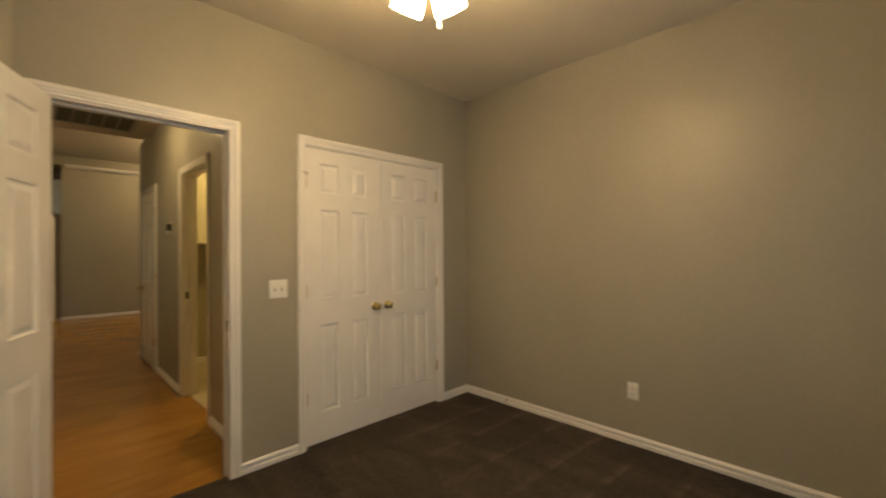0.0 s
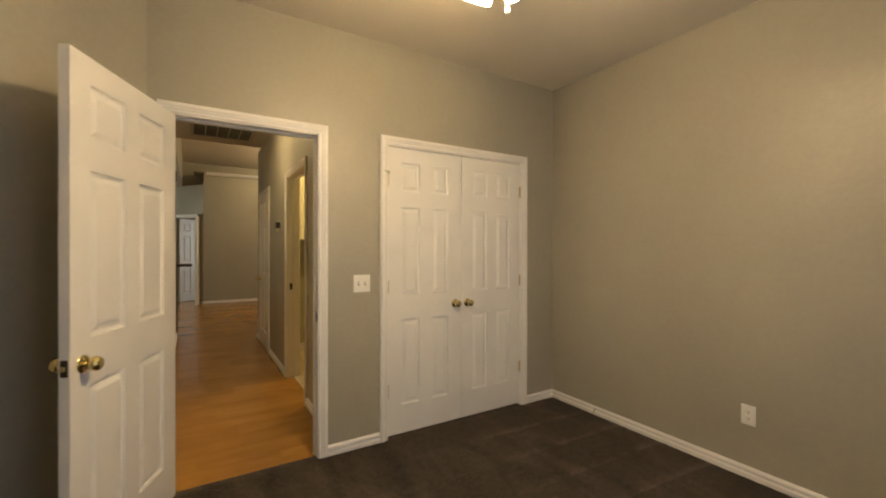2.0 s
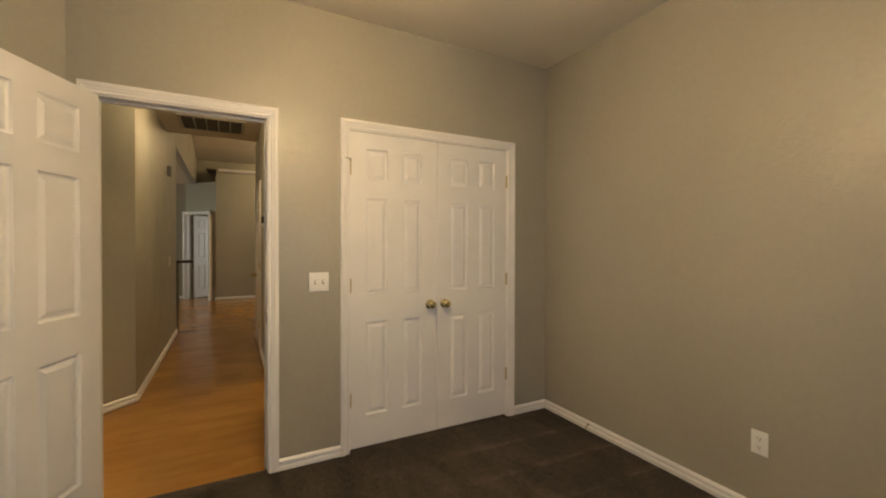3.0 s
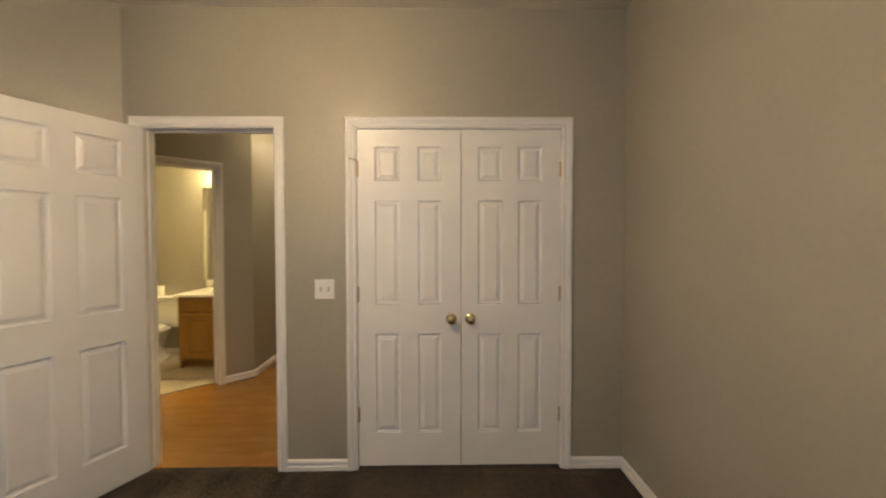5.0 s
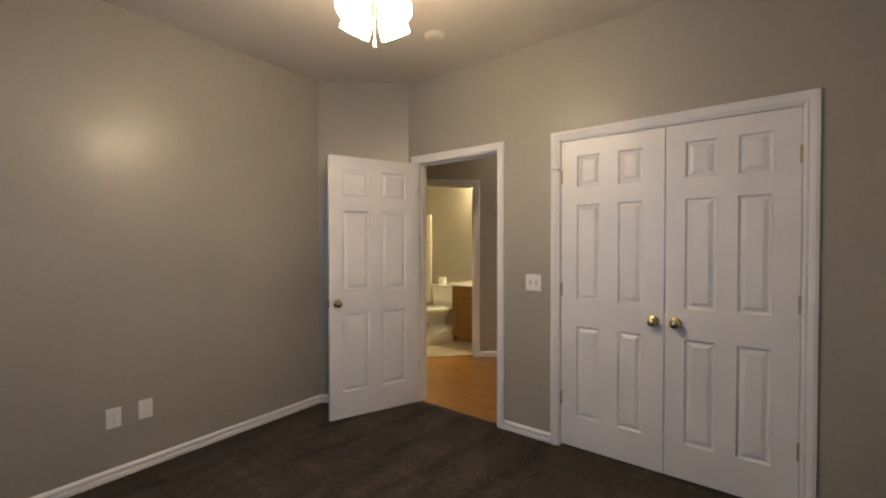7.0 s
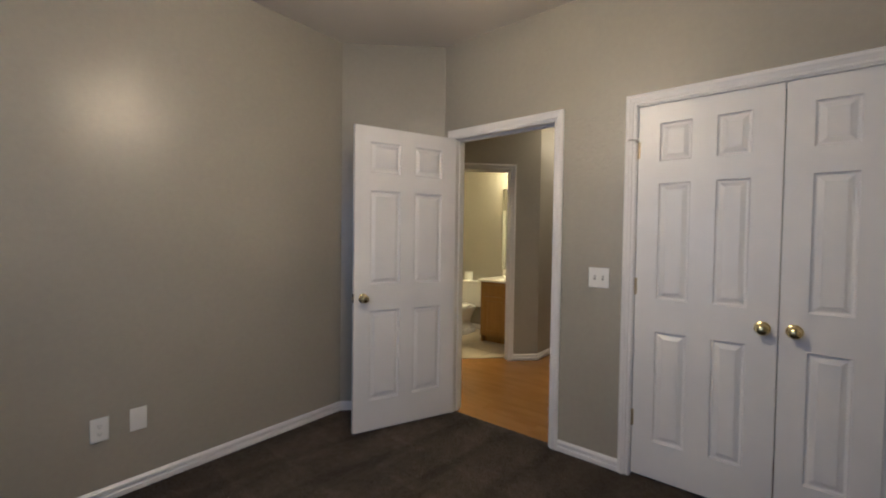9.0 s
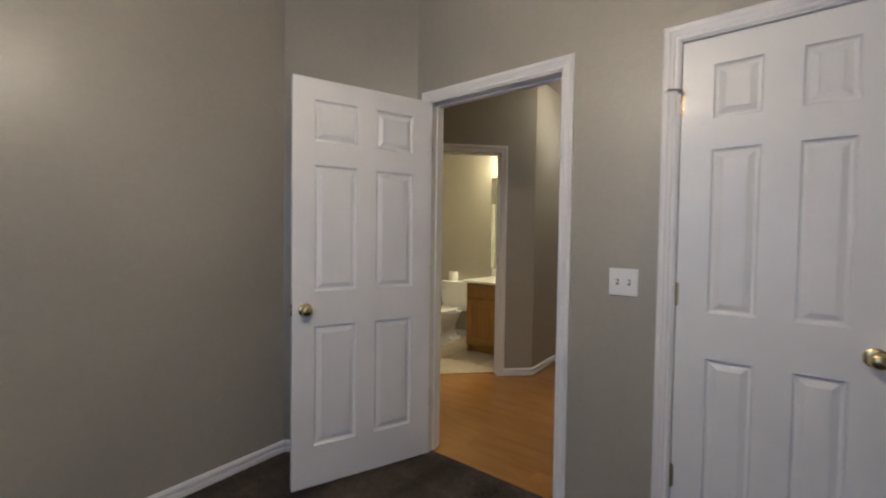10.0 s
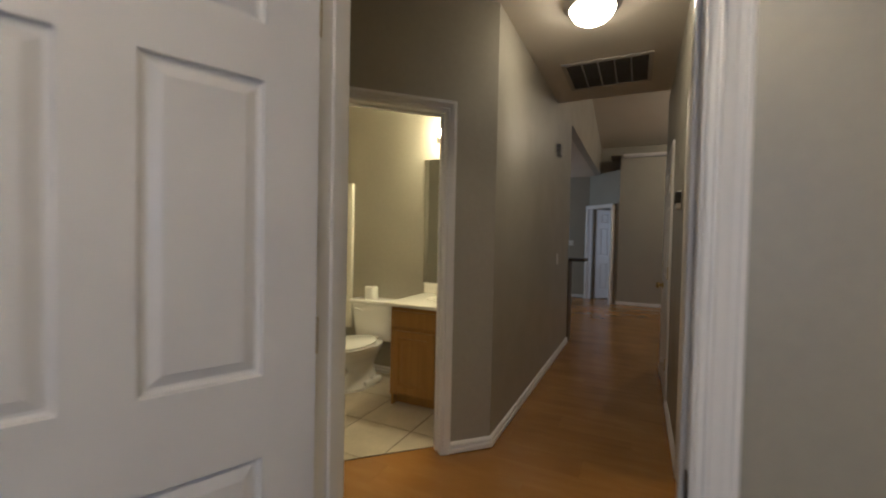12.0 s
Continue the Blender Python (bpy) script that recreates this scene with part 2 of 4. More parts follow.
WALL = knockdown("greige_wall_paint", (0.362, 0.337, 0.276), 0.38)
CEIL = material("ceiling_paint", (0.64, 0.585, 0.50), 0.8, patch=0.04, bump=0.0012, bump_scale=90, bump2=0.001, bump2_scale=22)
WHITE = material("white_semi_gloss_paint", (0.81, 0.785, 0.765), 0.34, patch=0.03, patch_scale=4, bump=0.0002, bump_scale=180, rough_var=0.05)
GREYPLASTIC = material("grey_plastic", (0.22, 0.21, 0.20), 0.5, patch=0.05)
VENTPAINT = material("beige_vent_paint", (0.42, 0.39, 0.35), 0.5, patch=0.08, patch_scale=8)
# Slat grey-brown; on the backing it stands for the duct's shade.
VENTDARK = material("vent_slat_and_duct_shade", (0.14, 0.13, 0.115), 0.8, grain=0.3)
PLASTIC = material("white_plastic", (0.82, 0.80, 0.76), 0.35, patch=0.02, patch_scale=9)
SLOT = material("dark_slot", (0.03, 0.028, 0.025), 0.6)
BRASS = material("polished_brass", (0.70, 0.58, 0.28), 0.2, 1.0, patch=0.12, patch_scale=30, rough_var=0.08)
OLDBRASS = material("dull_brass", (0.50, 0.40, 0.23), 0.38, 1.0, grain=0.15, grain_scale=120)
DARKMETAL = material("dark_bronze", (0.05, 0.04, 0.03), 0.4, 0.8)
NICKEL = material("brushed_nickel", (0.42, 0.40, 0.37), 0.35, 1.0, grain=0.08, grain_scale=200)
CARPET = carpet_material()
PLANK = wood("orange_laminate", (0.305, 0.146, 0.027), (0.375, 0.186, 0.038), 0.24, 5, "y", 0.10, 0.00005)
OAK = wood("honey_oak", (0.27, 0.135, 0.020), (0.345, 0.18, 0.028), 0.4, 9, "z", 0.06, 0.0004)
DARKWOOD = wood("dark_stained_wood", (0.02, 0.014, 0.01), (0.06, 0.04, 0.028), 0.35, 12, "y")
TILE = material("beige_floor_tile", (0.52, 0.45, 0.34), 0.4, grain=0.05, grain_scale=50, patch=0.1, patch_scale=5, bump=0.0003, bump_scale=60)
GROUT = material("brown_grout", (0.16, 0.13, 0.10), 0.9, grain=0.15)
PORCELAIN = material("white_porcelain", (0.88, 0.87, 0.85), 0.12, patch=0.02, coat=0.4)
MARBLE = material("cultured_marble", (0.83, 0.80, 0.72), 0.18, grain=0.02, patch=0.05, patch_scale=6)
PAPER = material("tissue_paper", (0.85, 0.84, 0.80), 0.95, bump=0.0005, bump_scale=150)
ACRYLIC = material("white_acrylic", (0.82, 0.79, 0.70), 0.25, patch=0.02)
BLADE = wood("pale_fan_blade", (0.50, 0.40, 0.27), (0.66, 0.56, 0.42), 0.4, 10, "x")
MIRROR = material("mirror_silver", (0.88, 0.89, 0.87), 0.015, 1.0)
SHADE = glowing("lit_frosted_glass_warm", (1.0, 0.71, 0.35), FAN_GLOW)
DOME = glowing("lit_frosted_glass_dome", (1.0, 0.73, 0.37), HALL_GLOW)
VANITY = glowing("lit_vanity_glass", (1.0, 0.735, 0.30), VANITY_GLOW)
LAUNDRY = glowing("lit_laundry_glass", (1.0, 0.66, 0.19), LAUNDRY_GLOW)
# Glow of the added, unseen living room lamp.
LIVING_FILL = glowing("living_fill_glow", (1.0, 0.72, 0.36), 290.0)

# ---------------------------------------------------------------- mesh helpers


def part(name, bm, mat, parent=None, label="", smooth=False):
    """One mesh object out of a bmesh, under a thing or a part."""
    bmesh.ops.recalc_face_normals(bm, faces=bm.faces)
    me = bpy.data.meshes.new(name)
    bm.to_mesh(me)
    bm.free()
    me.materials.append(mat)
    if smooth:
        for p in me.polygons:
            p.use_smooth = True
        me.set_sharp_from_angle(angle=radians(40))
    ob = new(name, me)
    ob.parent = parent
    if label:
        ob["label"] = label
    return ob


def share(name, ob, parent, m):
    """Another object on the same mesh."""
    o = new(name, ob.data)
    o.parent = parent
    o.matrix_basis = m
    return o


def thing(name, label, category, m=None, group="", kind=""):
    ob = new(name)
    ob.empty_display_size = 0.05
    if m is not None:
        ob.matrix_basis = m
    return tagged(ob, label, category, group, kind)


def box(x0, x1, y0, y1, z0, z1, bevel=0.0, segments=2, bm=None):
    own = bmesh.new()
    bmesh.ops.create_cube(own, size=1)
    for v in own.verts:
        v.co = Vector(((x0 + x1) / 2 + v.co.x * (x1 - x0), (y0 + y1) / 2 + v.co.y * (y1 - y0), (z0 + z1) / 2 + v.co.z * (z1 - z0)))
    if bevel:
        bmesh.ops.bevel(own, geom=own.edges[:], offset=bevel, segments=segments, profile=0.5, affect="EDGES")
    return merged(bm, own)


def merged(bm, own, m=None):
    if m is not None:
        own.transform(m)
    if bm is None:
        return own
    me = bpy.data.meshes.new("tmp")
    own.to_mesh(me)
    own.free()
    bm.from_mesh(me)
    bpy.data.meshes.remove(me)
    return bm


def lathe(profile, steps=32, bm=None, m=None, squash=None):
    """Turns (radius, height) pairs round z."""
    own = bmesh.new()
    rings = []
    for r, z in profile:
        if r < 1e-6:
            rings.append([own.verts.new((0, 0, z))])
        else:
            rings.append([own.verts.new((r * math.cos(2 * math.pi * i / steps), r * math.sin(2 * math.pi * i / steps), z)) for i in range(steps)])
    for a, b in zip(rings, rings[1:]):
        for i in range(steps):
            j = (i + 1) % steps
            loop = [a[i % len(a)], a[j % len(a)], b[j % len(b)], b[i % len(b)]]
            uniq = []
            for v in loop:
                if v not in uniq:
                    uniq.append(v)
            if len(uniq) > 2:
                own.faces.new(uniq)
    if squash:
        for v in own.verts:
            v.co.x, v.co.y = v.co.x * squash[0], v.co.y * squash[1]
    return merged(bm, own, m)


def tube(points, radius, steps=10, bm=None):
    own = bmesh.new()
    pts = [Vector(p) for p in points]
    rings = []
    for i, p in enumerate(pts):
        d = (pts[min(i + 1, len(pts) - 1)] - pts[max(i - 1, 0)]).normalized()
        side = d.cross(Vector((0, 0, 1)) if abs(d.z) < 0.9 else Vector((1, 0, 0))).normalized()
        up = side.cross(d)
        rings.append([own.verts.new(p + radius * (math.cos(2 * math.pi * k / steps) * side + math.sin(2 * math.pi * k / steps) * up)) for k in range(steps)])
    for a, b in zip(rings, rings[1:]):
        for k in range(steps):
            own.faces.new((a[k], a[(k + 1) % steps], b[(k + 1) % steps], b[k]))
    own.faces.new(rings[0])
    own.faces.new(rings[-1][::-1])
    return merged(bm, own)


def prism(outline, z0, z1, bm=None):
    """A plan outline stood up from z0 to z1."""
    own = bmesh.new()
    low = [own.verts.new((x, y, z0)) for x, y in outline]
    high = [own.verts.new((x, y, z1)) for x, y in outline]
    own.faces.new(low[::-1])
    own.faces.new(high)
    for i in range(len(outline)):
        j = (i + 1) % len(outline)
        own.faces.new((low[i], low[j], high[j], high[i]))
    return merged(bm, own)


def wall(name, p, q, thick, z1, openings=(), z0=0.0, label="greige painted wall with a trowelled texture", mat=None, parent=None):
    """A wall whose face runs from p to q, thick to the left of that way (negative: to the right), with openings (s0, s1, z0, z1)."""
    p, q = Vector((*p, 0)), Vector((*q, 0))
    way = (q - p).normalized()
    side = Vector((-way.y, way.x, 0)) * thick
    length = (q - p).length
    ss = sorted({0.0, length, *[o[0] for o in openings], *[o[1] for o in openings]})
    zs = sorted({z0, z1, *[o[2] for o in openings], *[o[3] for o in openings]})
    solid = {}
    for i in range(len(ss) - 1):
        for j in range(len(zs) - 1):
            sm, zm = (ss[i] + ss[i + 1]) / 2, (zs[j] + zs[j + 1]) / 2
            solid[i, j] = not any(o[0] < sm < o[1] and o[2] < zm < o[3] for o in openings)
    bm = bmesh.new()
    made = {}

    def at(i, j, k):
        if (i, j, k) not in made:
            v = p + way * ss[i] + side * k
            made[i, j, k] = bm.verts.new((v.x, v.y, zs[j]))
        return made[i, j, k]

    for (i, j), full in solid.items():
        if not full:
            continue
        for k in (0, 1):
            bm.faces.new([at(i, j, k), at(i + 1, j, k), at(i + 1, j + 1, k), at(i, j + 1, k)])
        for di, dj, a, b in ((-1, 0, (i, j), (i, j + 1)), (1, 0, (i + 1, j), (i + 1, j + 1)), (0, -1, (i, j), (i + 1, j)), (0, 1, (i, j + 1), (i + 1, j + 1))):
            if not solid.get((i + di, j + dj), False):
                bm.faces.new([at(*a, 0), at(*b, 0), at(*b, 1), at(*a, 1)])
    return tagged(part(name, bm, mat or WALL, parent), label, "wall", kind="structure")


def sweep(profile, path, bm=None, closed=False):
    """A moulding of (out, up) points along a flat path on the floor plan; out is to the left of the way."""
    own = bmesh.new()
    pts = [Vector((*p, 0)) for p in path]
    rings = []
    for i, p in enumerate(pts):
        a = (p - pts[i - 1]).normalized() if i else (pts[1] - p).normalized()
        b = (pts[i + 1] - p).normalized() if i < len(pts) - 1 else a
        na, nb = Vector((-a.y, a.x, 0)), Vector((-b.y, b.x, 0))
        n = (na + nb).normalized()
        n = n / max(0.3, n.dot(na))
        rings.append([own.verts.new((p.x + n.x * o, p.y + n.y * o, u)) for o, u in profile])
    c = len(profile)
    for a, b in zip(rings, rings[1:]):
        for k in range(c):
            own.faces.new((a[k], a[(k + 1) % c], b[(k + 1) % c], b[k]))
    own.faces.new(rings[0])
    own.faces.new(rings[-1][::-1])
    return merged(bm, own)


BASE = [(0, 0.004), (0.018, 0.004), (0.018, 0.026), (0.016, 0.0295), (0.0015, 0.0315), (0.0015, 0.0425), (0.0145, 0.044), (0.0145, 0.056), (0.008, 0.064), (0.004, 0.068), (0, 0.069)]


def baseboard(name, *paths):
    bm = bmesh.new()
    for path in paths:
        sweep(BASE, path, bm)
    return tagged(part(name, bm, WHITE), "white moulded wooden baseboard along the wall", "baseboard", kind="structure")


CASING = [(0.0, 0.0), (0.0, 0.008), (0.004, 0.0105), (0.010, 0.011), (0.0135, 0.0075), (0.0175, 0.0075), (0.020, 0.0115), (0.032, 0.0145), (0.036, 0.0175), (0.044, 0.0185), (0.0475, 0.0145), (0.0505, 0.0145), (0.0535, 0.0165), (0.057, 0.013), (0.057, 0.0)]


def casing_leg(length, mitre0, mitre1):
    """Door casing along z; inner edge at x = 0, going out to +x, proud to +y; the ends are cut at 45 degrees where mitred."""
    bm = bmesh.new()
    low = [bm.verts.new((o, u, -o * mitre0)) for o, u in CASING]
    high = [bm.verts.new((o, u, length + o * mitre1)) for o, u in CASING]
    n = len(CASING)
    for k in range(n):
        bm.faces.new((low[k], low[(k + 1) % n], high[(k + 1) % n], high[k]))
    bm.faces.new(low)
    bm.faces.new(high[::-1])
    return bm


def door_frame(name, m, width, height, depth, both=True, label="white painted moulded door casing and jambs"):
    """Jambs, stops and casing of an opening; local x along the opening, y out of the room face, z up."""
    frame_ob = thing(name, label, "door frame", m, kind="structure")
    for x in (0.0, width):
        s = 1 if x == 0 else -1
        part("jamb", box(*sorted((x, x + s * 0.010)), -depth - 0.001, 0.001, 0, height, 0.0015), WHITE, frame_ob)
        part("stop", box(*sorted((x + s * 0.0102, x + s * 0.019)), -0.085, -0.05, 0, height - 0.0125, 0.002), WHITE, frame_ob)
    part("jamb", box(0.0125, width - 0.0125, -depth - 0.001, 0.001, height - 0.012, height, 0.0015), WHITE, frame_ob)
    part("stop", box(0.0245, width - 0.0245, -0.085, -0.05, height - 0.024, height - 0.0122, 0.002), WHITE, frame_ob)
    for face in ((1, -1) if both else (1,)):
        for kind_of in range(3):
            if kind_of == 2:
                bm = casing_leg(width - 0.01, 1, 1)
                bm.transform(Matrix.Translation((0.005, 0, height - 0.005)) @ Matrix(((0, 0, 1, 0), (0, 1, 0, 0), (1, 0, 0, 0), (0, 0, 0, 1))))
            else:
                bm = casing_leg(height - 0.005, 0, 1)
                if kind_of == 0:
                    bm.transform(Matrix.Translation((0.005, 0, 0)) @ Matrix.Diagonal((-1, 1, 1, 1)))
                else:
                    bm.transform(Matrix.Translation((width - 0.005, 0, 0)))
            if face < 0:
                bm.transform(Matrix.Translation((0, -depth, 0)) @ Matrix.Diagonal((1, -1, 1, 1)))
            part("casing", bm, WHITE, frame_ob)
    return frame_ob


ROWS_Z = ((0.202, 0.802), (0.978, 1.599), (1.716, 1.918))


def leaf_mesh(width, height, thick, columns, rows):
    """Stiles and rails of a six-panel door, open where the panels go. x along the width, y 0 to -thick."""
    bm = bmesh.new()
    xs = sorted({0.0, width, *[c for col in columns for c in col]})
    zs = sorted({0.0, height, *[c for row in rows for c in row]})
    hole = lambda i, j: any(abs(xs[i] - c[0]) < 1e-6 for c in columns) and any(abs(zs[j] - r[0]) < 1e-6 for r in rows)
    for y in (0.0, -thick):
        made = [[bm.verts.new((x, y, z)) for z in zs] for x in xs]
        for i in range(len(xs) - 1):
            for j in range(len(zs) - 1):
                if not hole(i, j):
                    bm.faces.new((made[i][j], made[i + 1][j], made[i + 1][j + 1], made[i][j + 1]))
    bm.verts.ensure_lookup_table()
    n = len(xs) * len(zs)
    rim = [i * len(zs) for i in range(len(xs))] + [(len(xs) - 1) * len(zs) + j for j in range(1, len(zs))]
    rim += [i * len(zs) + len(zs) - 1 for i in range(len(xs) - 2, -1, -1)] + [j for j in range(len(zs) - 2, 0, -1)]
    for a, b in zip(rim, rim[1:] + rim[:1]):
        bm.faces.new((bm.verts[a], bm.verts[b], bm.verts[n + b], bm.verts[n + a]))
    return bm


def panel_mesh(w, h, thick):
    """A moulded raised panel, both faces, filling a w x h hole; x, z from the hole's corner."""
    bm = bmesh.new()
    rings = ((0.0, 0.0), (0.0035, 0.0105), (0.009, 0.0135), (0.015, 0.0135), (0.037, 0.0025), (0.039, 0.0025))
    for y, s in ((0.0, -1), (-thick, 1)):
        last = None
        for inset, depth in rings:
            ring = [bm.verts.new((x, y + s * depth, z)) for x, z in ((inset, inset), (w - inset, inset), (w - inset, h - inset), (inset, h - inset))]
            if last:
                for k in range(4):
                    bm.faces.new((last[k], last[(k + 1) % 4], ring[(k + 1) % 4], ring[k]))
            last = ring
        bm.faces.new(last)
    return bm


def knob(parent, m, mat=None, label=""):
    """Round door knob with its rose; local z out of the door."""
    bm = lathe([(0, 0.0), (0.011, 0.0), (0.010, 0.018), (0.014, 0.024), (0.0245, 0.032), (0.0275, 0.042), (0.0262, 0.052), (0.020, 0.060), (0.010, 0.0635), (0, 0.064)], 28, m=m)
    k = part("knob", bm, mat or BRASS, parent, label, smooth=True)
    part("rose", lathe([(0, 0.0005), (0.032, 0.0005), (0.0325, 0.004), (0.029, 0.008), (0.014, 0.0105), (0, 0.0105)], 28, m=m), mat or BRASS, k, smooth=True)
    return k


def hinge(parent, x, y, z, mat=None):
    """A butt hinge's knuckle and leaves at a door's edge."""
    bm = lathe([(0, -0.044), (0.0058, -0.044), (0.0058, 0.044), (0, 0.044)], 12)
    for c in (-0.045, 0.045):
        lathe([(0, c - 0.004), (0.004, c - 0.003), (0.0045, c), (0.004, c + 0.003), (0, c + 0.004)], 10, bm)
    box(-0.012, 0.012, -0.006, -0.003, -0.044, 0.044, 0.0008, 1, bm)
    bm.transform(Matrix.Translation((x, y, z)))
    return part("hinge", bm, mat or OLDBRASS, parent, smooth=True)


def panel_door(name, label, m, width, columns, knob_x, hinge_x, knob_faces=(1, -1), height=2.03, thick=0.035, knob_z=0.89, hinge_y=0.004, mat=None):
    """A moulded six-panel door with knobs and three hinges."""
    d = thing(name, label, "door", m, kind="structure")
    leaf = part("leaf", leaf_mesh(width, height, thick, columns, ROWS_Z), WHITE, d)
    for c in columns:
        for r in ROWS_Z:
            p = part("panel", panel_mesh(c[1] - c[0], r[1] - r[0], thick), WHITE, leaf)
            p.location = (c[0], 0, r[0])
    for f in knob_faces:
        knob(d, pose(knob_x, 0 if f > 0 else -thick, knob_z, -90 if f > 0 else 90), mat)
    for z in (0.312, 1.042, 1.787):
        hinge(d, hinge_x, hinge_y, z)
    return d

# ---------------------------------------------------------------- structure
TOP = 2.74
HIGH = 4.5
# bedroom shell
wall("wall_closet_side", (0, 1.66), (0, -1.29), -0.115, TOP, [(0.368, 1.606, 0, 2.053), (2.067, 2.857, 0, 2.053)])
wall("wall_outlet_side", (-0.75, 1.66), (3.06, 1.66), 0.115, TOP)
wall("wall_window_side", (3.06, 1.66), (3.06, -1.86), 0.115, TOP, [(1.1, 2.42, 0.85, 2.16)])
wall("wall_door_side", (3.06, -1.86), (0.51, -1.86), 0.115, TOP)
wall("wall_chamfer", (0.51, -1.86), (0, -1.29), 0.1, TOP)
wall("wall_closet_back", (-0.75, 1.66), (-0.75, -0.2), -0.1, TOP)
# hall
wall("wall_hall_bath", (-4.65, -1.303), (-1.676, -1.303), -0.115, TOP)
wall("wall_hall_bath_upper", (-4.65, -1.303), (-3.66, -1.303), -0.115, HIGH, z0=TOP)
wall("wall_bath_door", (-1.676, -1.303), (-0.115, -2.864), -0.115, TOP, [(0.322, 1.082, 0, 2.053)])
wall("wall_hall_end", (-0.115, -1.29), (-0.115, -2.865), 0.1, TOP)
wall("wall_hall_laundry", (-0.115, -0.265), (-4.0, -0.265), -0.115, TOP, [(0.865, 1.685, 0, 2.053), (2.842, 3.605, 0, 2.053)])
wall("wall_hall_upper", (-3.66, -0.2), (-3.66, -1.303), 0.1, HIGH, z0=TOP + 0.1)
# laundry
wall("wall_laundry_back", (-2.98, -0.2), (-2.98, 1.5), 0.1, TOP)
wall("wall_laundry_side", (-2.98, 1.5), (-0.85, 1.5), 0.1, TOP)
# bathroom
BATH = (0.041, 0.033, 0)
wall("wall_bath_mirror", (-2.519, -1.418), (-2.519, -3.867), -0.115, TOP)
wall("wall_bath_tub", (-2.519, -3.867), (-0.3, -3.867), -0.115, TOP)
wall("wall_bath_side", (-0.3, -3.867), (-0.3, -2.727), -0.115, TOP)
# living room and kitchen
FX, FY = -8.48, -0.88
wall("wall_far", (FX, 4.0), (FX, FY), -0.115, 3.1)
wall("wall_far_upper", (FX - 0.6, 4.0), (FX - 0.6, FY - 0.55), -0.115, 3.6, z0=2.615, label="greige painted wall set back above a plant ledge")
wall("wall_far_diagonal", (FX, FY), (FX - 0.68, FY - 0.66), -0.115, 2.8, [(0.11, 0.85, 0, 2.053)])
wall("wall_kitchen_far", (FX - 0.68, FY - 0.66), (FX - 0.68, -5.0), -0.115, 2.9)
wall("wall_kitchen_window", (FX - 0.68, -5.0), (-4.65, -5.0), -0.115, 2.9, [(0.65, 2.45, 0.9, 2.3)])
wall("wall_kitchen_side", (-4.65, -5.0), (-4.65, -1.418), -0.115, 2.9)
wall("wall_living_window", (-4.0, 4.0), (FX - 0.7, 4.0), -0.115, HIGH, [(1.5, 3.7, 0.7, 2.3)])
wall("wall_living_side", (-4.0, -0.15), (-4.0, 4.0), -0.115, HIGH)
wall("wall_kitchen_header", (FX - 0.73, -1.307), (-4.65, -1.307), -0.115, HIGH, z0=2.784)
wall("wall_back_room_window", (FX - 0.1, 2.0), (FX - 2.0, 2.0), -0.115, 2.6, [(0.35, 1.55, 0.8, 2.1)])
wall("wall_back_room_end", (FX - 2.0, 2.115), (FX - 2.0, -2.1), -0.1, 2.6)
wall("wall_back_room_side", (FX - 2.0, -2.1), (FX - 0.8, -2.1), -0.1, 2.6)
tagged(part("ledge_far", box(FX - 0.6, FX - 0.002, FY - 0.2, 3.99, 3.101, 3.115), WALL), "painted plant ledge above the living room wall", "ledge", kind="structure")
wall("pony_wall", (-4.652, -1.303), (-5.0, -1.303), 0.115, 1.04)

tagged(part("ceiling_bedroom", box(-0.115, 3.3, -2.1, 1.9, TOP, TOP + 0.1), CEIL), "flat painted bedroom ceiling", "ceiling", kind="structure")
tagged(part("ceiling_hall", box(-3.66, -0.1155, -4.1, 1.7, TOP, TOP + 0.1), CEIL), "flat painted hall ceiling", "ceiling", kind="structure")
tagged(part("ceiling_back_room", prism([(FX - 2.1, 2.1), (FX - 2.1, -2.2), (FX - 0.8, -2.2), (FX - 0.8, FY - 0.68), (FX - 0.1, FY + 0.02), (FX - 0.118, 2.1)], 2.602, 2.612), CEIL), "flat painted ceiling of the back room", "ceiling", kind="structure")
tagged(part("ceiling_kitchen", box(-10.7, -4.6, -5.1, -1.312, 2.79, 2.86), CEIL), "flat painted kitchen ceiling", "ceiling", kind="structure")
bm = bmesh.new()
vs = [bm.verts.new(c) for c in ((-3.5, -1.4, 4.4), (-3.5, 4.1, 4.4), (-9.3, 4.1, 3.35), (-9.3, -1.4, 3.35), (-3.5, -1.4, 4.55), (-3.5, 4.1, 4.55), (-9.3, 4.1, 3.5), (-9.3, -1.4, 3.5))]
for f in ((0, 1, 2, 3), (4, 5, 6, 7), (0, 1, 5, 4), (1, 2, 6, 5), (2, 3, 7, 6), (3, 0, 4, 7)):
    bm.faces.new([vs[i] for i in f])
tagged(part("ceiling_living", bm, CEIL), "sloped painted living room ceiling", "ceiling", kind="structure")

tagged(part("ground", box(-12, 5, -6, 6, -0.3, -0.06), GROUT), "concrete slab under the house", "ground", kind="structure")
floor_carpet = prism([(0, -1.29), (0.51, -1.86), (3.06, -1.86), (3.06, 1.66), (0, 1.66), (0, 1.29), (-0.05, 1.29), (-0.05, 0.056), (0, 0.056), (0, -0.409), (-0.045, -0.409), (-0.045, -1.195), (0, -1.195)], -0.05, 0.0)
tagged(part("floor_carpet", floor_carpet, CARPET), "dark grey-brown cut pile carpet with brushed tracks", "carpet", kind="structure")

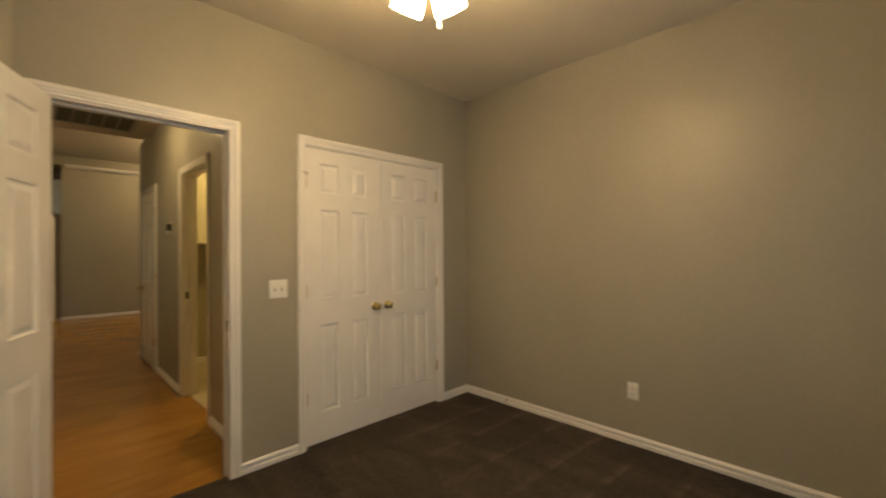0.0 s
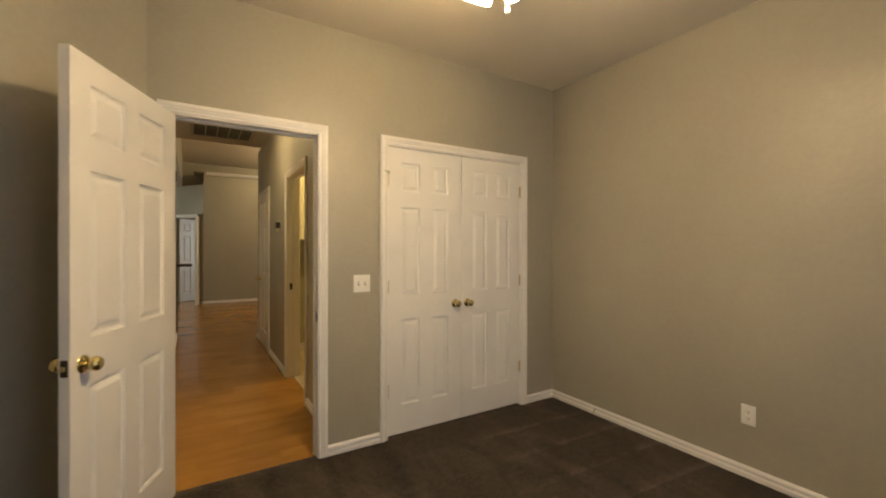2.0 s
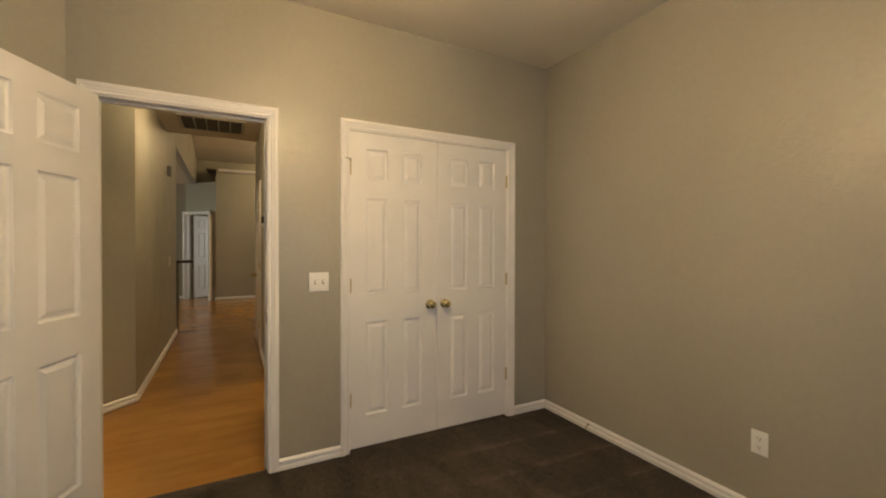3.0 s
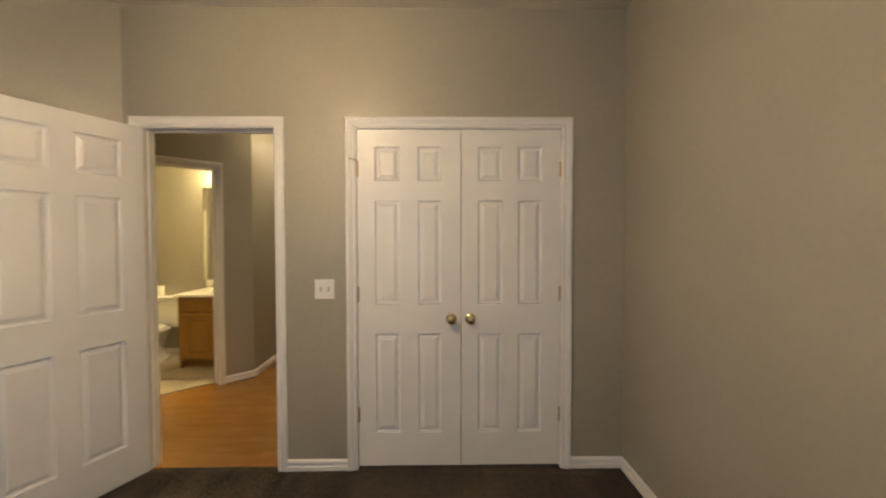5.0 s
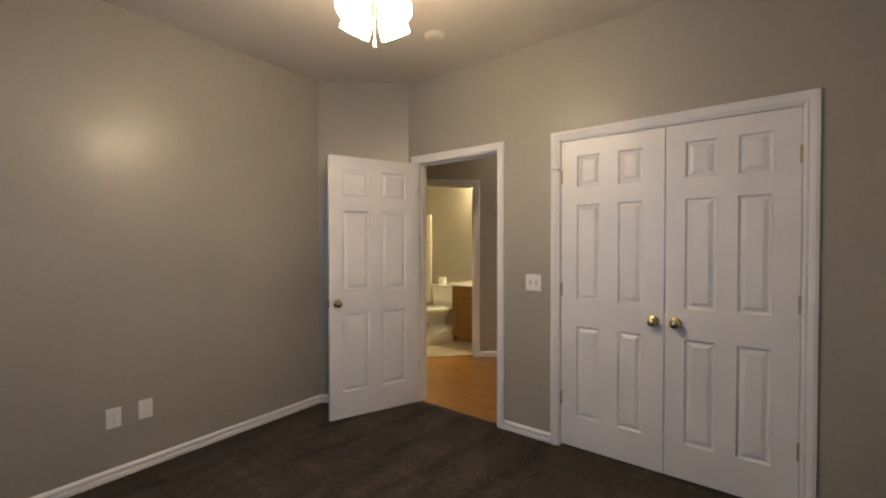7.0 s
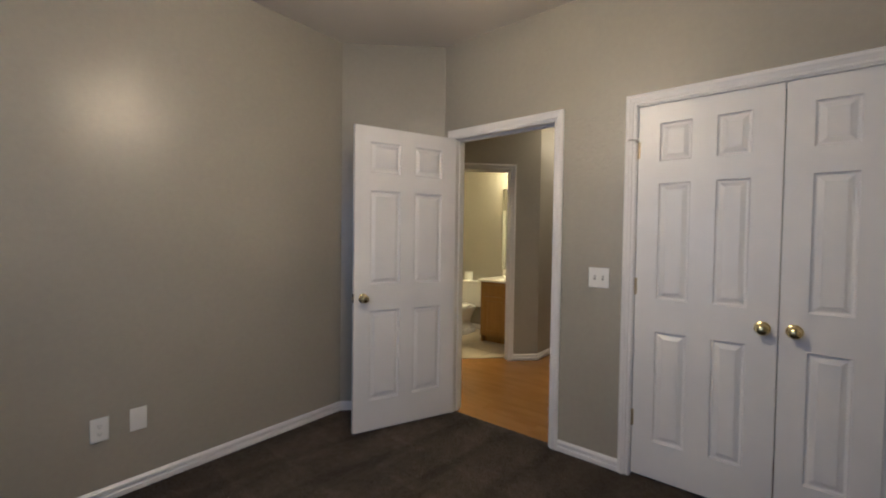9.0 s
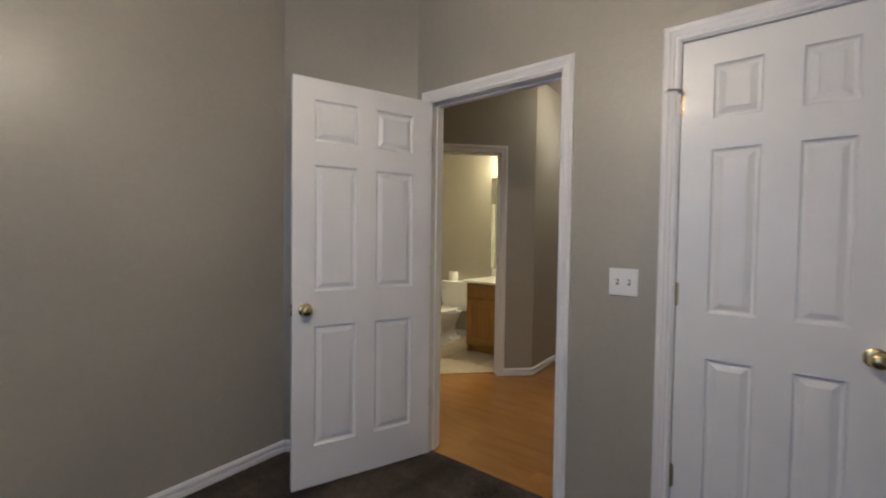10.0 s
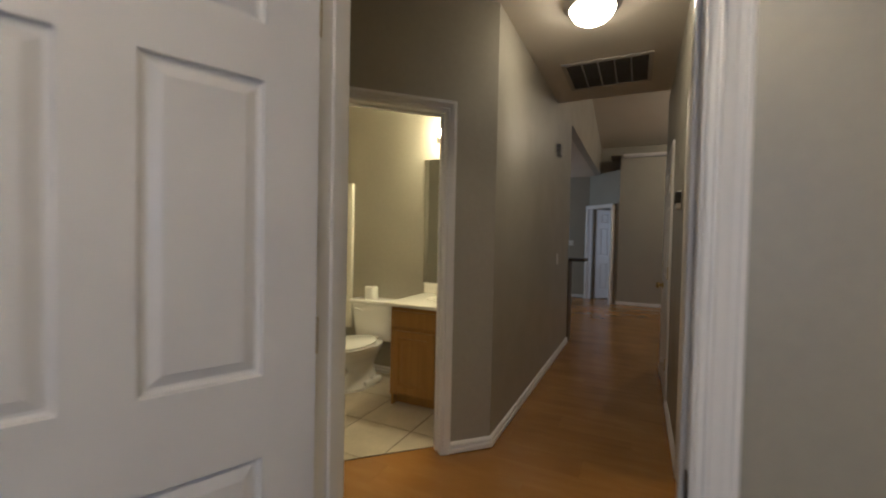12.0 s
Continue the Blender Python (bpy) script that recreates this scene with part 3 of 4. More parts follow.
baseboard("baseboard_bedroom",
          [(0, 0.001), (0, -0.354)],
          [(0.002, -1.2922), (0.51, -1.86), (3.06, -1.86)][::1],
          [(3.06, 1.66), (0, 1.66), (0, 1.344)])
baseboard("baseboard_hall",
          [(-4.645, -1.303), (-1.676, -1.303), (-1.487, -1.492)][::1],
          [(-0.93, -0.265), (-0.115, -0.265)][::-1], [(-1.86, -0.265), (-2.9, -0.265)], [(-3.78, -0.265), (-4.0, -0.265)])
baseboard("baseboard_bathroom", [(-2.519, -1.427), (-2.519, -3.035)])
baseboard("baseboard_laundry", [(-2.98, 1.5), (-2.98, -0.2)])
baseboard("baseboard_living", [(FX, 4.0), (FX, FY), (FX - 0.03, FY - 0.03)], [(FX - 0.68, FY - 0.7), (FX - 0.68, -5.0)])
tagged(part("trim_crown", sweep([(0, 3.035), (0.05, 3.042), (0.07, 3.06), (0.09, 3.085), (0.09, 3.1), (0, 3.1)], [(FX, 4.0), (FX, FY + 0.05)]), WHITE),
       "white crown ledge across the living room wall", "crown trim", kind="structure")

# ---------------------------------------------------------------- doors
AT_ROOM = lambda y: pose(0, y, 0, 0, 0, -90)
door_frame("door_frame_bedroom", AT_ROOM(-0.407), 0.79, 2.053, 0.115)
door_frame("door_frame_closet", AT_ROOM(1.292), 1.238, 2.053, 0.115, both=False)
door_frame("door_frame_bath", pose(-1.676 + 0.322 * 0.7071, -1.303 - 0.322 * 0.7071, 0, 0, 0, -45), 0.76, 2.053, 0.115)
door_frame("door_frame_laundry", pose(-0.98, -0.265, 0, 0, 0, 180), 0.82, 2.053, 0.115)
door_frame("door_frame_linen", pose(-2.957, -0.265, 0, 0, 0, 180), 0.763, 2.053, 0.115)
fd = math.degrees(math.atan2(-0.66, -0.68))
fu = Vector((-0.68, -0.66)).normalized()
door_frame("door_frame_far", pose(FX + fu.x * 0.85, FY + fu.y * 0.85, 0, 0, 0, fd + 180), 0.74, 2.053, 0.115)

door = panel_door("door_bedroom", "white six-panel door standing open on the carpet", pose(0.016, -1.166, 0.018, 0, 0, -22.1), 0.757,
                  ((0.118, 0.333), (0.437, 0.652)), 0.696, -0.004, height=2.018, hinge_y=-0.02)
plate = part("latch_plate", box(0.757, 0.7585, -0.030, -0.005, 0.86, 0.92, 0.0006, 1), DARKMETAL, door, "dark latch plate")
part("latch_bolt", box(0.7586, 0.767, -0.023, -0.012, 0.882, 0.898, 0.002), OLDBRASS, plate)
panel_door("door_closet_left", "white six-panel closet door, closed, with a brass knob", pose(-0.012, 0.681, 0.018, 0, 0, -90), 0.614,
           ((0.118, 0.255), (0.363, 0.510)), 0.056, 0.617, (1,), height=2.02)
panel_door("door_closet_right", "white six-panel closet door, closed, with a brass knob", pose(-0.012, 1.279, 0.018, 0, 0, -90), 0.5935,
           ((0.110, 0.253), (0.347, 0.494)), 0.539, -0.004, (1,), height=2.02)
panel_door("door_linen", "white six-panel hall door, closed", pose(-2.972, -0.277, 0.01, 0, 0, 180), 0.733,
           ((0.115, 0.32), (0.425, 0.63)), 0.672, -0.002, (1,), height=2.018)
panel_door("door_far", "white six-panel door standing wide open beyond the diagonal wall", pose(FX + fu.x * 0.836 + fu.y * 0.1, FY + fu.y * 0.836 - fu.x * 0.1, 0.01, 0, 0, fd - 92), 0.70,
           ((0.105, 0.30), (0.40, 0.595)), 0.64, 0.0, height=2.018)
tagged(part("strike_plate", box(-0.035, -0.012, -0.4195, -0.4172, 0.86, 0.925, 0.0005, 1), DARKMETAL), "dark metal strike plate on the door jamb", "strike plate", kind="structure")
tagged(part("strike_plate", box(-1.7895, -1.787, -0.24, -0.212, 0.90, 0.965, 0.0005, 1), DARKMETAL), "dark metal strike plate on the laundry jamb", "strike plate", kind="structure")


def door_stop():
    """Hinge-pin stop: a flat arm with a rubber tip, above the closet's top hinge."""
    d = thing("hinge_pin_stop", "small metal hinge-pin stop on the closet door's upper hinge", "door stop", pose(0.012, 0.063, 1.856))
    bm = tube([(0.002, 0.0, 0), (0.012, -0.02, 0.002), (0.014, -0.045, 0.004)], 0.004)
    lathe([(0, -0.012), (0.008, -0.012), (0.008, 0.004), (0, 0.004)], 12, bm)
    part("arm", bm, NICKEL, d, smooth=True)
    part("tip", lathe([(0, -0.006), (0.008, -0.006), (0.008, 0.006), (0, 0.006)], 12, m=Matrix.Translation((0.014, -0.047, 0.004)) @ Matrix.Rotation(radians(90), 4, "Y")), PLASTIC, d)
    part("tip", lathe([(0, -0.005), (0.006, -0.005), (0.006, 0.005), (0, 0.005)], 12, m=Matrix.Translation((0.006, 0.014, 0.002)) @ Matrix.Rotation(radians(90), 4, "Y")), PLASTIC, d)


door_stop()

# ---------------------------------------------------------------- small fittings on walls


def plate_thing(name, label, category, m, w, h, kind_of, group=""):
    """A cover plate; local x along the wall, y out, z up, origin at its middle."""
    t = thing(name, label, category, m, group)
    bm = box(-w / 2, w / 2, 0, 0.006, -h / 2, h / 2, 0.0025, 3)
    part("plate", bm, PLASTIC, t, smooth=True)
    if kind_of == "switch":
        for x in (-0.023, 0.023):
            part("slot", box(x - 0.0055, x + 0.0055, 0.0062, 0.0068, -0.0125, 0.0125), GREYPLASTIC, t)
            tg = box(x - 0.0038, x + 0.0038, 0.0, 0.014, -0.005, 0.005, 0.001, 2)
            tg.transform(Matrix.Translation((0, 0.006, 0)) @ Matrix.Rotation(radians(22), 4, "X"))
            part("toggle", tg, PLASTIC, t)
            for z in (-0.030, 0.030):
                part("screw", lathe([(0, 0.0062), (0.0032, 0.0062), (0.0026, 0.0074), (0, 0.0078)], 10, m=Matrix(((1, 0, 0, x), (0, 0, 1, 0), (0, 1, 0, z), (0, 0, 0, 1)))), PLASTIC, t)
    if kind_of == "blank":
        for z in (-0.042, 0.042):
            part("screw", lathe([(0, 0.0062), (0.003, 0.0062), (0.0025, 0.0074), (0, 0.0078)], 10, m=Matrix(((1, 0, 0, 0), (0, 0, 1, 0), (0, 1, 0, z), (0, 0, 0, 1)))), PLASTIC, t)
    if kind_of == "outlet":
        for z in (-0.0195, 0.0195):
            face = part("receptacle", box(-0.0165, 0.0165, 0.0061, 0.0082, z - 0.014, z + 0.014, 0.002, 2), PLASTIC, t)
            for x, hh in ((-0.0065, 0.0045), (0.0065, 0.0035)):
                part("slot", box(x - 0.0013, x + 0.0013, 0.00825, 0.0086, z + 0.002 - hh, z + 0.002 + hh), SLOT, face)
            part("slot", lathe([(0, 0.00825), (0.0026, 0.00825), (0.0026, 0.0086), (0, 0.0086)], 10, m=Matrix(((1, 0, 0, 0), (0, 0, 1, 0), (0, 1, 0, z - 0.0085), (0, 0, 0, 1)))), SLOT, face)
        part("screw", lathe([(0, 0.0062), (0.003, 0.0062), (0.0025, 0.0074), (0, 0.0078)], 10, m=Matrix(((1, 0, 0, 0), (0, 0, 1, 0), (0, 1, 0, 0), (0, 0, 0, 1)))), PLASTIC, t)
    return t


plate_thing("light_switch", "white double toggle switch plate beside the closet", "light switch", pose(0.0, -0.127, 1.093, 0, 0, -90), 0.116, 0.116, "switch")
plate_thing("wall_outlet", "white duplex outlet low on the plain wall", "outlet", pose(1.516, 1.66, 0.366, 0, 0, 180), 0.072, 0.115, "outlet", "bedroom outlets")
plate_thing("wall_outlet", "white duplex outlet low on the wall beside a blank plate", "outlet", pose(1.926, -1.86, 0.36), 0.072, 0.115, "outlet", "bedroom outlets")
plate_thing("blank_plate", "white blank cover plate low on the wall beside an outlet", "cover plate", pose(1.77, -1.86, 0.364), 0.072, 0.115, "blank")
plate_thing("blank_plate", "white cover plate on the hall wall", "cover plate", pose(-3.85, -1.303, 1.1), 0.072, 0.115, "")
plate_thing("wall_outlet", "white duplex outlet low on the far living room wall", "outlet", pose(FX, 0.53, 0.33, 0, 0, -90), 0.072, 0.115, "outlet")
plate_thing("light_switch", "white switch plate on the far kitchen wall", "light switch", pose(FX - 0.68, -1.93, 1.26, 0, 0, -90), 0.116, 0.116, "switch")


def cable_stub():
    t = thing("cable_stub", "short dark cable end sticking out above the baseboard", "cable", pose(0.475, 1.645, 0.04))
    part("cable", tube([(0, 0.013, 0.012), (0.0, -0.01, 0.01), (0.008, -0.03, 0.004)], 0.0035, 8), DARKMETAL, t, smooth=True)
    part("connector", tube([(0.008, -0.03, 0.004), (0.012, -0.045, 0.001)], 0.005, 8), OLDBRASS, t, smooth=True)


cable_stub()


def thermostat():
    t = thing("thermostat", "white thermostat with a dark display on the hall wall", "thermostat", pose(-2.24, -0.265, 1.57, 0, 0, 180))
    part("housing", box(-0.06, 0.06, 0, 0.028, -0.055, 0.055, 0.008, 3), PLASTIC, t, smooth=True)
    part("display", box(-0.066, 0.03, 0.005, 0.036, -0.022, 0.048, 0.003, 2), SLOT, t, "dark display")
    for x in (-0.03, 0.0, 0.03):
        part("button", box(x - 0.009, x + 0.009, 0.028, 0.0305, -0.044, -0.034, 0.001, 1), PLASTIC, t)


thermostat()


def door_chime():
    t = thing("door_chime", "grey door chime box high on the hall wall", "door chime", pose(-3.69, -1.303, 2.25))
    part("cover", box(-0.06, 0.06, 0.006, 0.045, -0.06, 0.06, 0.008, 3), GREYPLASTIC, t, smooth=True)
    part("back", box(-0.064, 0.064, 0, 0.0059, -0.064, 0.064, 0.002), NICKEL, t)


door_chime()


def smoke_detector():
    t = thing("smoke_detector", "round beige smoke detector on the bedroom ceiling", "smoke detector", pose(0.51, -0.6, TOP, 180))
    part("base", lathe([(0, 0), (0.07, 0), (0.07, 0.01), (0, 0.01)], 32), CEIL, t)
    part("cover", lathe([(0.064, 0.0102), (0.062, 0.02), (0.055, 0.026), (0.03, 0.029), (0, 0.029)], 32), CEIL, t, smooth=True)


smoke_detector()


def ceiling_fan():
    """Four pale blades on the diagonals, four lit bell shades on the axes."""
    t = thing("ceiling_fan", "ceiling fan with pale blades and four lit frosted glass shades", "ceiling fan", pose(1.46, -0.17, TOP))
    part("canopy", lathe([(0, 0), (0.075, 0), (0.072, -0.03), (0.045, -0.055), (0.014, -0.06), (0, -0.06)], 32), WHITE, t, smooth=True)
    part("rod", lathe([(0, -0.055), (0.012, -0.055), (0.012, -0.1), (0, -0.1)], 16), WHITE, t, smooth=True)
    part("motor", lathe([(0, -0.085), (0.05, -0.085), (0.11, -0.1), (0.12, -0.13), (0.115, -0.19), (0.07, -0.22), (0, -0.22)], 32), WHITE, t, smooth=True)
    part("switch_housing", lathe([(0, -0.22), (0.055, -0.22), (0.058, -0.27), (0.045, -0.33), (0.02, -0.345), (0, -0.345)], 28), WHITE, t, smooth=True)
    for k in range(4):
        a = Matrix.Rotation(radians(45 + 90 * k), 4, "Z")
        iron = box(0.1, 0.2, -0.018, 0.018, -0.192, -0.185, 0.002, 1)
        iron.transform(a)
        br = part("blade_iron", iron, OLDBRASS, t)
        own = bmesh.new()
        outline = [(0.17, -0.05), (0.5, -0.066), (0.57, -0.06), (0.6, -0.035), (0.605, 0), (0.6, 0.035), (0.57, 0.06), (0.5, 0.066), (0.17, 0.05)]
        low = [own.verts.new((x, y, -0.184 + 0.12 * y)) for x, y in outline]
        high = [own.verts.new((x, y, -0.177 + 0.12 * y)) for x, y in outline]
        own.faces.new(low[::-1])
        own.faces.new(high)
        for i in range(len(outline)):
            j = (i + 1) % len(outline)
            own.faces.new((low[i], low[j], high[j], high[i]))
        own.transform(a)
        part("blade", own, BLADE, t)
    bell = [(0.022, 0.0), (0.032, -0.010), (0.048, -0.032), (0.0575, -0.062), (0.0615, -0.09), (0.062, -0.108), (0.0605, -0.114), (0.058, -0.112), (0.054, -0.088), (0.049, -0.065), (0.04, -0.035), (0.024, -0.012), (0.02, -0.002)]
    for k in range(4):
        a = Matrix.Rotation(radians(90 * k), 4, "Z")
        m = a @ Matrix.Translation((0.068, 0, -0.365)) @ Matrix.Rotation(radians(-31), 4, "Y") @ Matrix.Scale(1.03, 4)
        arm = tube([(0.035, 0, -0.30), (0.05, 0, -0.312), (0.058, 0, -0.33), (0.061, 0, -0.355)], 0.008, 10)
        arm.transform(a)
        holder = part("arm", arm, OLDBRASS, t, smooth=True)
        part("socket", lathe([(0, 0.02), (0.024, 0.018), (0.027, 0.0), (0.024, -0.006), (0, -0.006)], 20, m=m), OLDBRASS, holder, smooth=True)
        part("shade", lathe(bell, 32, m=m), SHADE, t, "lit frosted glass bell shade", smooth=True)
    part("pull_chain", tube([(0.03, 0.03, -0.335), (0.031, 0.031, -0.545)], 0.0016, 6), OLDBRASS, t)
    part("pull", lathe([(0, 0.0), (0.005, -0.002), (0.008, -0.02), (0.008, -0.035), (0, -0.038)], 14, m=Matrix.Translation((0.031, 0.031, -0.545))), PLASTIC, t, smooth=True)


ceiling_fan()


def hall_light():
    t = thing("ceiling_light", "flush ceiling light with a nickel ring and lit frosted dome", "ceiling light", pose(-1.87, -0.79, TOP) @ Matrix.Diagonal((0.92, 0.92, 1, 1)))
    part("ring", lathe([(0, 0), (0.178, 0), (0.186, -0.012), (0.18, -0.034), (0.16, -0.05), (0.146, -0.052), (0.146, -0.02), (0, -0.02)], 48), NICKEL, t, smooth=True)
    part("dome", lathe([(0.144, -0.045), (0.140, -0.065), (0.122, -0.095), (0.09, -0.118), (0.045, -0.132), (0, -0.136)], 48), DOME, t, "lit frosted glass dome", smooth=True)
    part("finial", lathe([(0, -0.134), (0.009, -0.136), (0.011, -0.142), (0.007, -0.15), (0, -0.153)], 16), NICKEL, t, smooth=True)


hall_light()


def air_return():
    """Stamped return grille in the hall ceiling."""
    t = thing("air_return_grille", "white stamped return-air grille in the hall ceiling", "air vent", pose(-3.012, -0.776, TOP))
    w, d = 0.60, 0.68
    # No duct is built; this dark sheet paints the shade behind the slats.
    part("backing", box(-w / 2 + 0.03, w / 2 - 0.03, -d / 2 + 0.03, d / 2 - 0.03, -0.0035, -0.001), VENTDARK, t)
    for x0, x1, y0, y1 in ((-w / 2, w / 2, -d / 2, -d / 2 + 0.035), (-w / 2, w / 2, d / 2 - 0.035, d / 2), (-w / 2, -w / 2 + 0.035, -d / 2 + 0.0352, d / 2 - 0.0352), (w / 2 - 0.035, w / 2, -d / 2 + 0.0352, d / 2 - 0.0352)):
        part("rail", box(x0, x1, y0, y1, -0.014, 0, 0.003, 2), VENTPAINT, t)
    for k in range(1, 5):
        y = -d / 2 + 0.035 + k * (d - 0.07) / 5
        part("divider", box(-w / 2 + 0.035, w / 2 - 0.035, y - 0.005, y + 0.005, -0.0135, -0.0036), VENTPAINT, t)
    own = box(-0.0006, 0.0006, -d / 2 + 0.036, d / 2 - 0.036, -0.006, 0.004)
    own.transform(Matrix.Rotation(radians(-42), 4, "Y"))
    first = None
    for k in range(34):
        x = -w / 2 + 0.045 + k * (w - 0.09) / 33
        if first is None:
            first = part("slat", own, VENTDARK, t)
            first.location = (x, 0, -0.0085)
        else:
            share("slat", first, t, Matrix.Translation((x, 0, -0.0085)))


air_return()


def window(name, m, w, h):
    """A sliding window set in its opening; local x along, y into the room."""
    t = thing(name, "white framed sliding window", "window", m, kind="structure")
    f = 0.04
    for x0, x1, z0, z1 in ((0, w, 0, f), (0, w, h - f, h), (0, f, f, h - f), (w - f, w, f, h - f), (w / 2 - 0.02, w / 2 + 0.02, f, h - f)):
        part("window_frame", box(x0, x1, -0.1, -0.06, z0, z1, 0.003, 1), WHITE, t)
    glass = bpy.data.materials.get("window_glass")
    if glass is None:
        glass = material("window_glass", (1, 1, 1), 0.0)
        glass.node_tree.nodes["Principled BSDF"].inputs["Transmission Weight"].default_value = 1.0
    for x0, x1 in ((f, w / 2 - 0.02), (w / 2 + 0.02, w - f)):
        p = part("pane", box(x0, x1, -0.082, -0.078, f, h - f), glass, t)
        p.visible_shadow = False


window("window_bedroom", pose(3.06, -0.76, 0.85, 0, 0, 90), 1.32, 1.31)
window("window_kitchen", pose(FX - 0.03, -5.0, 0.9), 1.8, 1.4)
window("window_back_room", pose(FX - 0.45, 2.0, 0.8, 0, 0, 180), 1.2, 1.3)
window("window_living", pose(-5.5, 4.0, 0.7, 0, 0, 180), 2.2, 1.6)

# ---------------------------------------------------------------- bathroom


def vanity_cabinet():
    t = thing("vanity_cabinet", "honey oak bathroom vanity cabinet with a raised panel door", "cabinet", pose(*BATH))
    x = -1.955
    part("body", box(-2.54, x - 0.02, -2.235, -1.455, 0.09, 0.775, 0.002, 1), OAK, t)
    part("toe_kick", box(-2.52, x - 0.085, -2.23, -1.46, 0.0, 0.0895), OAK, t)
    part("side_foot", box(-2.54, x - 0.02, -2.235, -2.217, 0.003, 0.0895), OAK, t)
    fr = bmesh.new()
    for y0, y1, z0, z1 in ((-2.235, -2.195, 0.09, 0.775), (-1.495, -1.455, 0.09, 0.775), (-2.195, -1.495, 0.735, 0.775), (-2.195, -1.495, 0.585, 0.625), (-2.195, -1.495, 0.09, 0.125), (-1.865, -1.825, 0.125, 0.585)):
        box(x - 0.0199, x - 0.001, y0, y1, z0, z1, 0.001, 1, fr)
    part("face_frame", fr, OAK, t)
    for y0, y1, z0, z1 in ((-2.205, -1.85, 0.115, 0.59), (-1.84, -1.485, 0.115, 0.59), (-2.205, -1.485, 0.62, 0.74)):
        w, h = y1 - y0, z1 - z0
        own = bmesh.new()
        last = None
        for inset, depth in ((0.0, -0.016), (0.0, 0.0), (0.004, 0.003), (0.052, 0.003), (0.056, -0.005), (0.07, -0.006), (0.09, 0.001), (0.092, 0.001)) if h > 0.3 else ((0.0, -0.016), (0.0, 0.0), (0.006, 0.004), (0.01, 0.004)):
            ring = [own.verts.new((x + 0.016 + depth, y0 + a, z0 + b)) for a, b in ((inset, inset), (w - inset, inset), (w - inset, h - inset), (inset, h - inset))]
            if last:
                for k in range(4):
                    own.faces.new((last[k], last[(k + 1) % 4], ring[(k + 1) % 4], ring[k]))
            else:
                own.faces.new(ring)
            last = ring
        own.faces.new(last)
        part("cabinet_door" if h > 0.3 else "false_drawer_front", own, OAK, t)
    return t


vanity_cabinet()


def vanity_top():
    t = thing("countertop", "cream cultured marble vanity top with a backsplash on the cabinet", "countertop", pose(*BATH))
    part("slab", box(-2.558, -1.905, -2.265, -1.453, 0.776, 0.803, 0.006, 3), MARBLE, t, smooth=True)
    part("backsplash", box(-2.559, -2.537, -2.265, -1.453, 0.8035, 0.895, 0.004, 2), MARBLE, t, smooth=True)
    part("basin_rim", lathe([(0.21, 0.0), (0.215, 0.004), (0.205, 0.008), (0.19, 0.004), (0.15, 0.0012), (0, 0.001)], 40, m=Matrix.Translation((-2.29, -1.86, 0.8035)), squash=(0.8, 1.1)), MARBLE, t, smooth=True)


vanity_top()


def faucet():
    t = thing("faucet", "chrome two-handle faucet on the vanity top", "faucet", pose(-2.489, -1.827, 0.803))
    part("base", box(-0.025, 0.025, -0.08, 0.08, 0.0, 0.014, 0.006, 3), NICKEL, t, smooth=True)
    part("spout", tube([(0, 0, 0.012), (0.005, 0, 0.06), (0.04, 0, 0.085), (0.10, 0, 0.075), (0.115, 0, 0.055)], 0.011), NICKEL, t, smooth=True)
    for y in (-0.055, 0.055):
        part("lever", lathe([(0, 0.014), (0.016, 0.014), (0.018, 0.03), (0.012, 0.045), (0, 0.047)], 16, m=Matrix.Translation((0, y, 0))), NICKEL, t, smooth=True)


faucet()
mirror = thing("mirror", "frameless wall mirror above the bathroom vanity", "mirror", pose(*BATH))
part("mirror_glass", box(-2.558, -2.553, -2.288, -1.47, 0.90, 2.0, 0.001, 1), MIRROR, mirror)


def vanity_light():
    t = thing("vanity_light", "vanity light bar with lit round globes above the mirror", "wall light", pose(-2.519, -1.827, 2.2))
    part("backplate", box(0.001, 0.03, -0.3, 0.3, -0.05, 0.05, 0.006, 2), NICKEL, t)
    for y in (-0.2, 0.0, 0.2):
        part("cup", lathe([(0, 0.0), (0.028, 0.0), (0.03, 0.03), (0, 0.03)], 20, m=Matrix.Translation((0.03, y, 0)) @ Matrix.Rotation(radians(90), 4, "Y")), NICKEL, t)
        part("globe", lathe([(0, -0.05)] + [(0.05 * math.cos(radians(q)), 0.05 * math.sin(radians(q))) for q in range(-75, 76, 15)] + [(0, 0.05)], 24, m=Matrix.Translation((0.105, y, 0))), VANITY, t, "lit glass globe", smooth=True)


vanity_light()


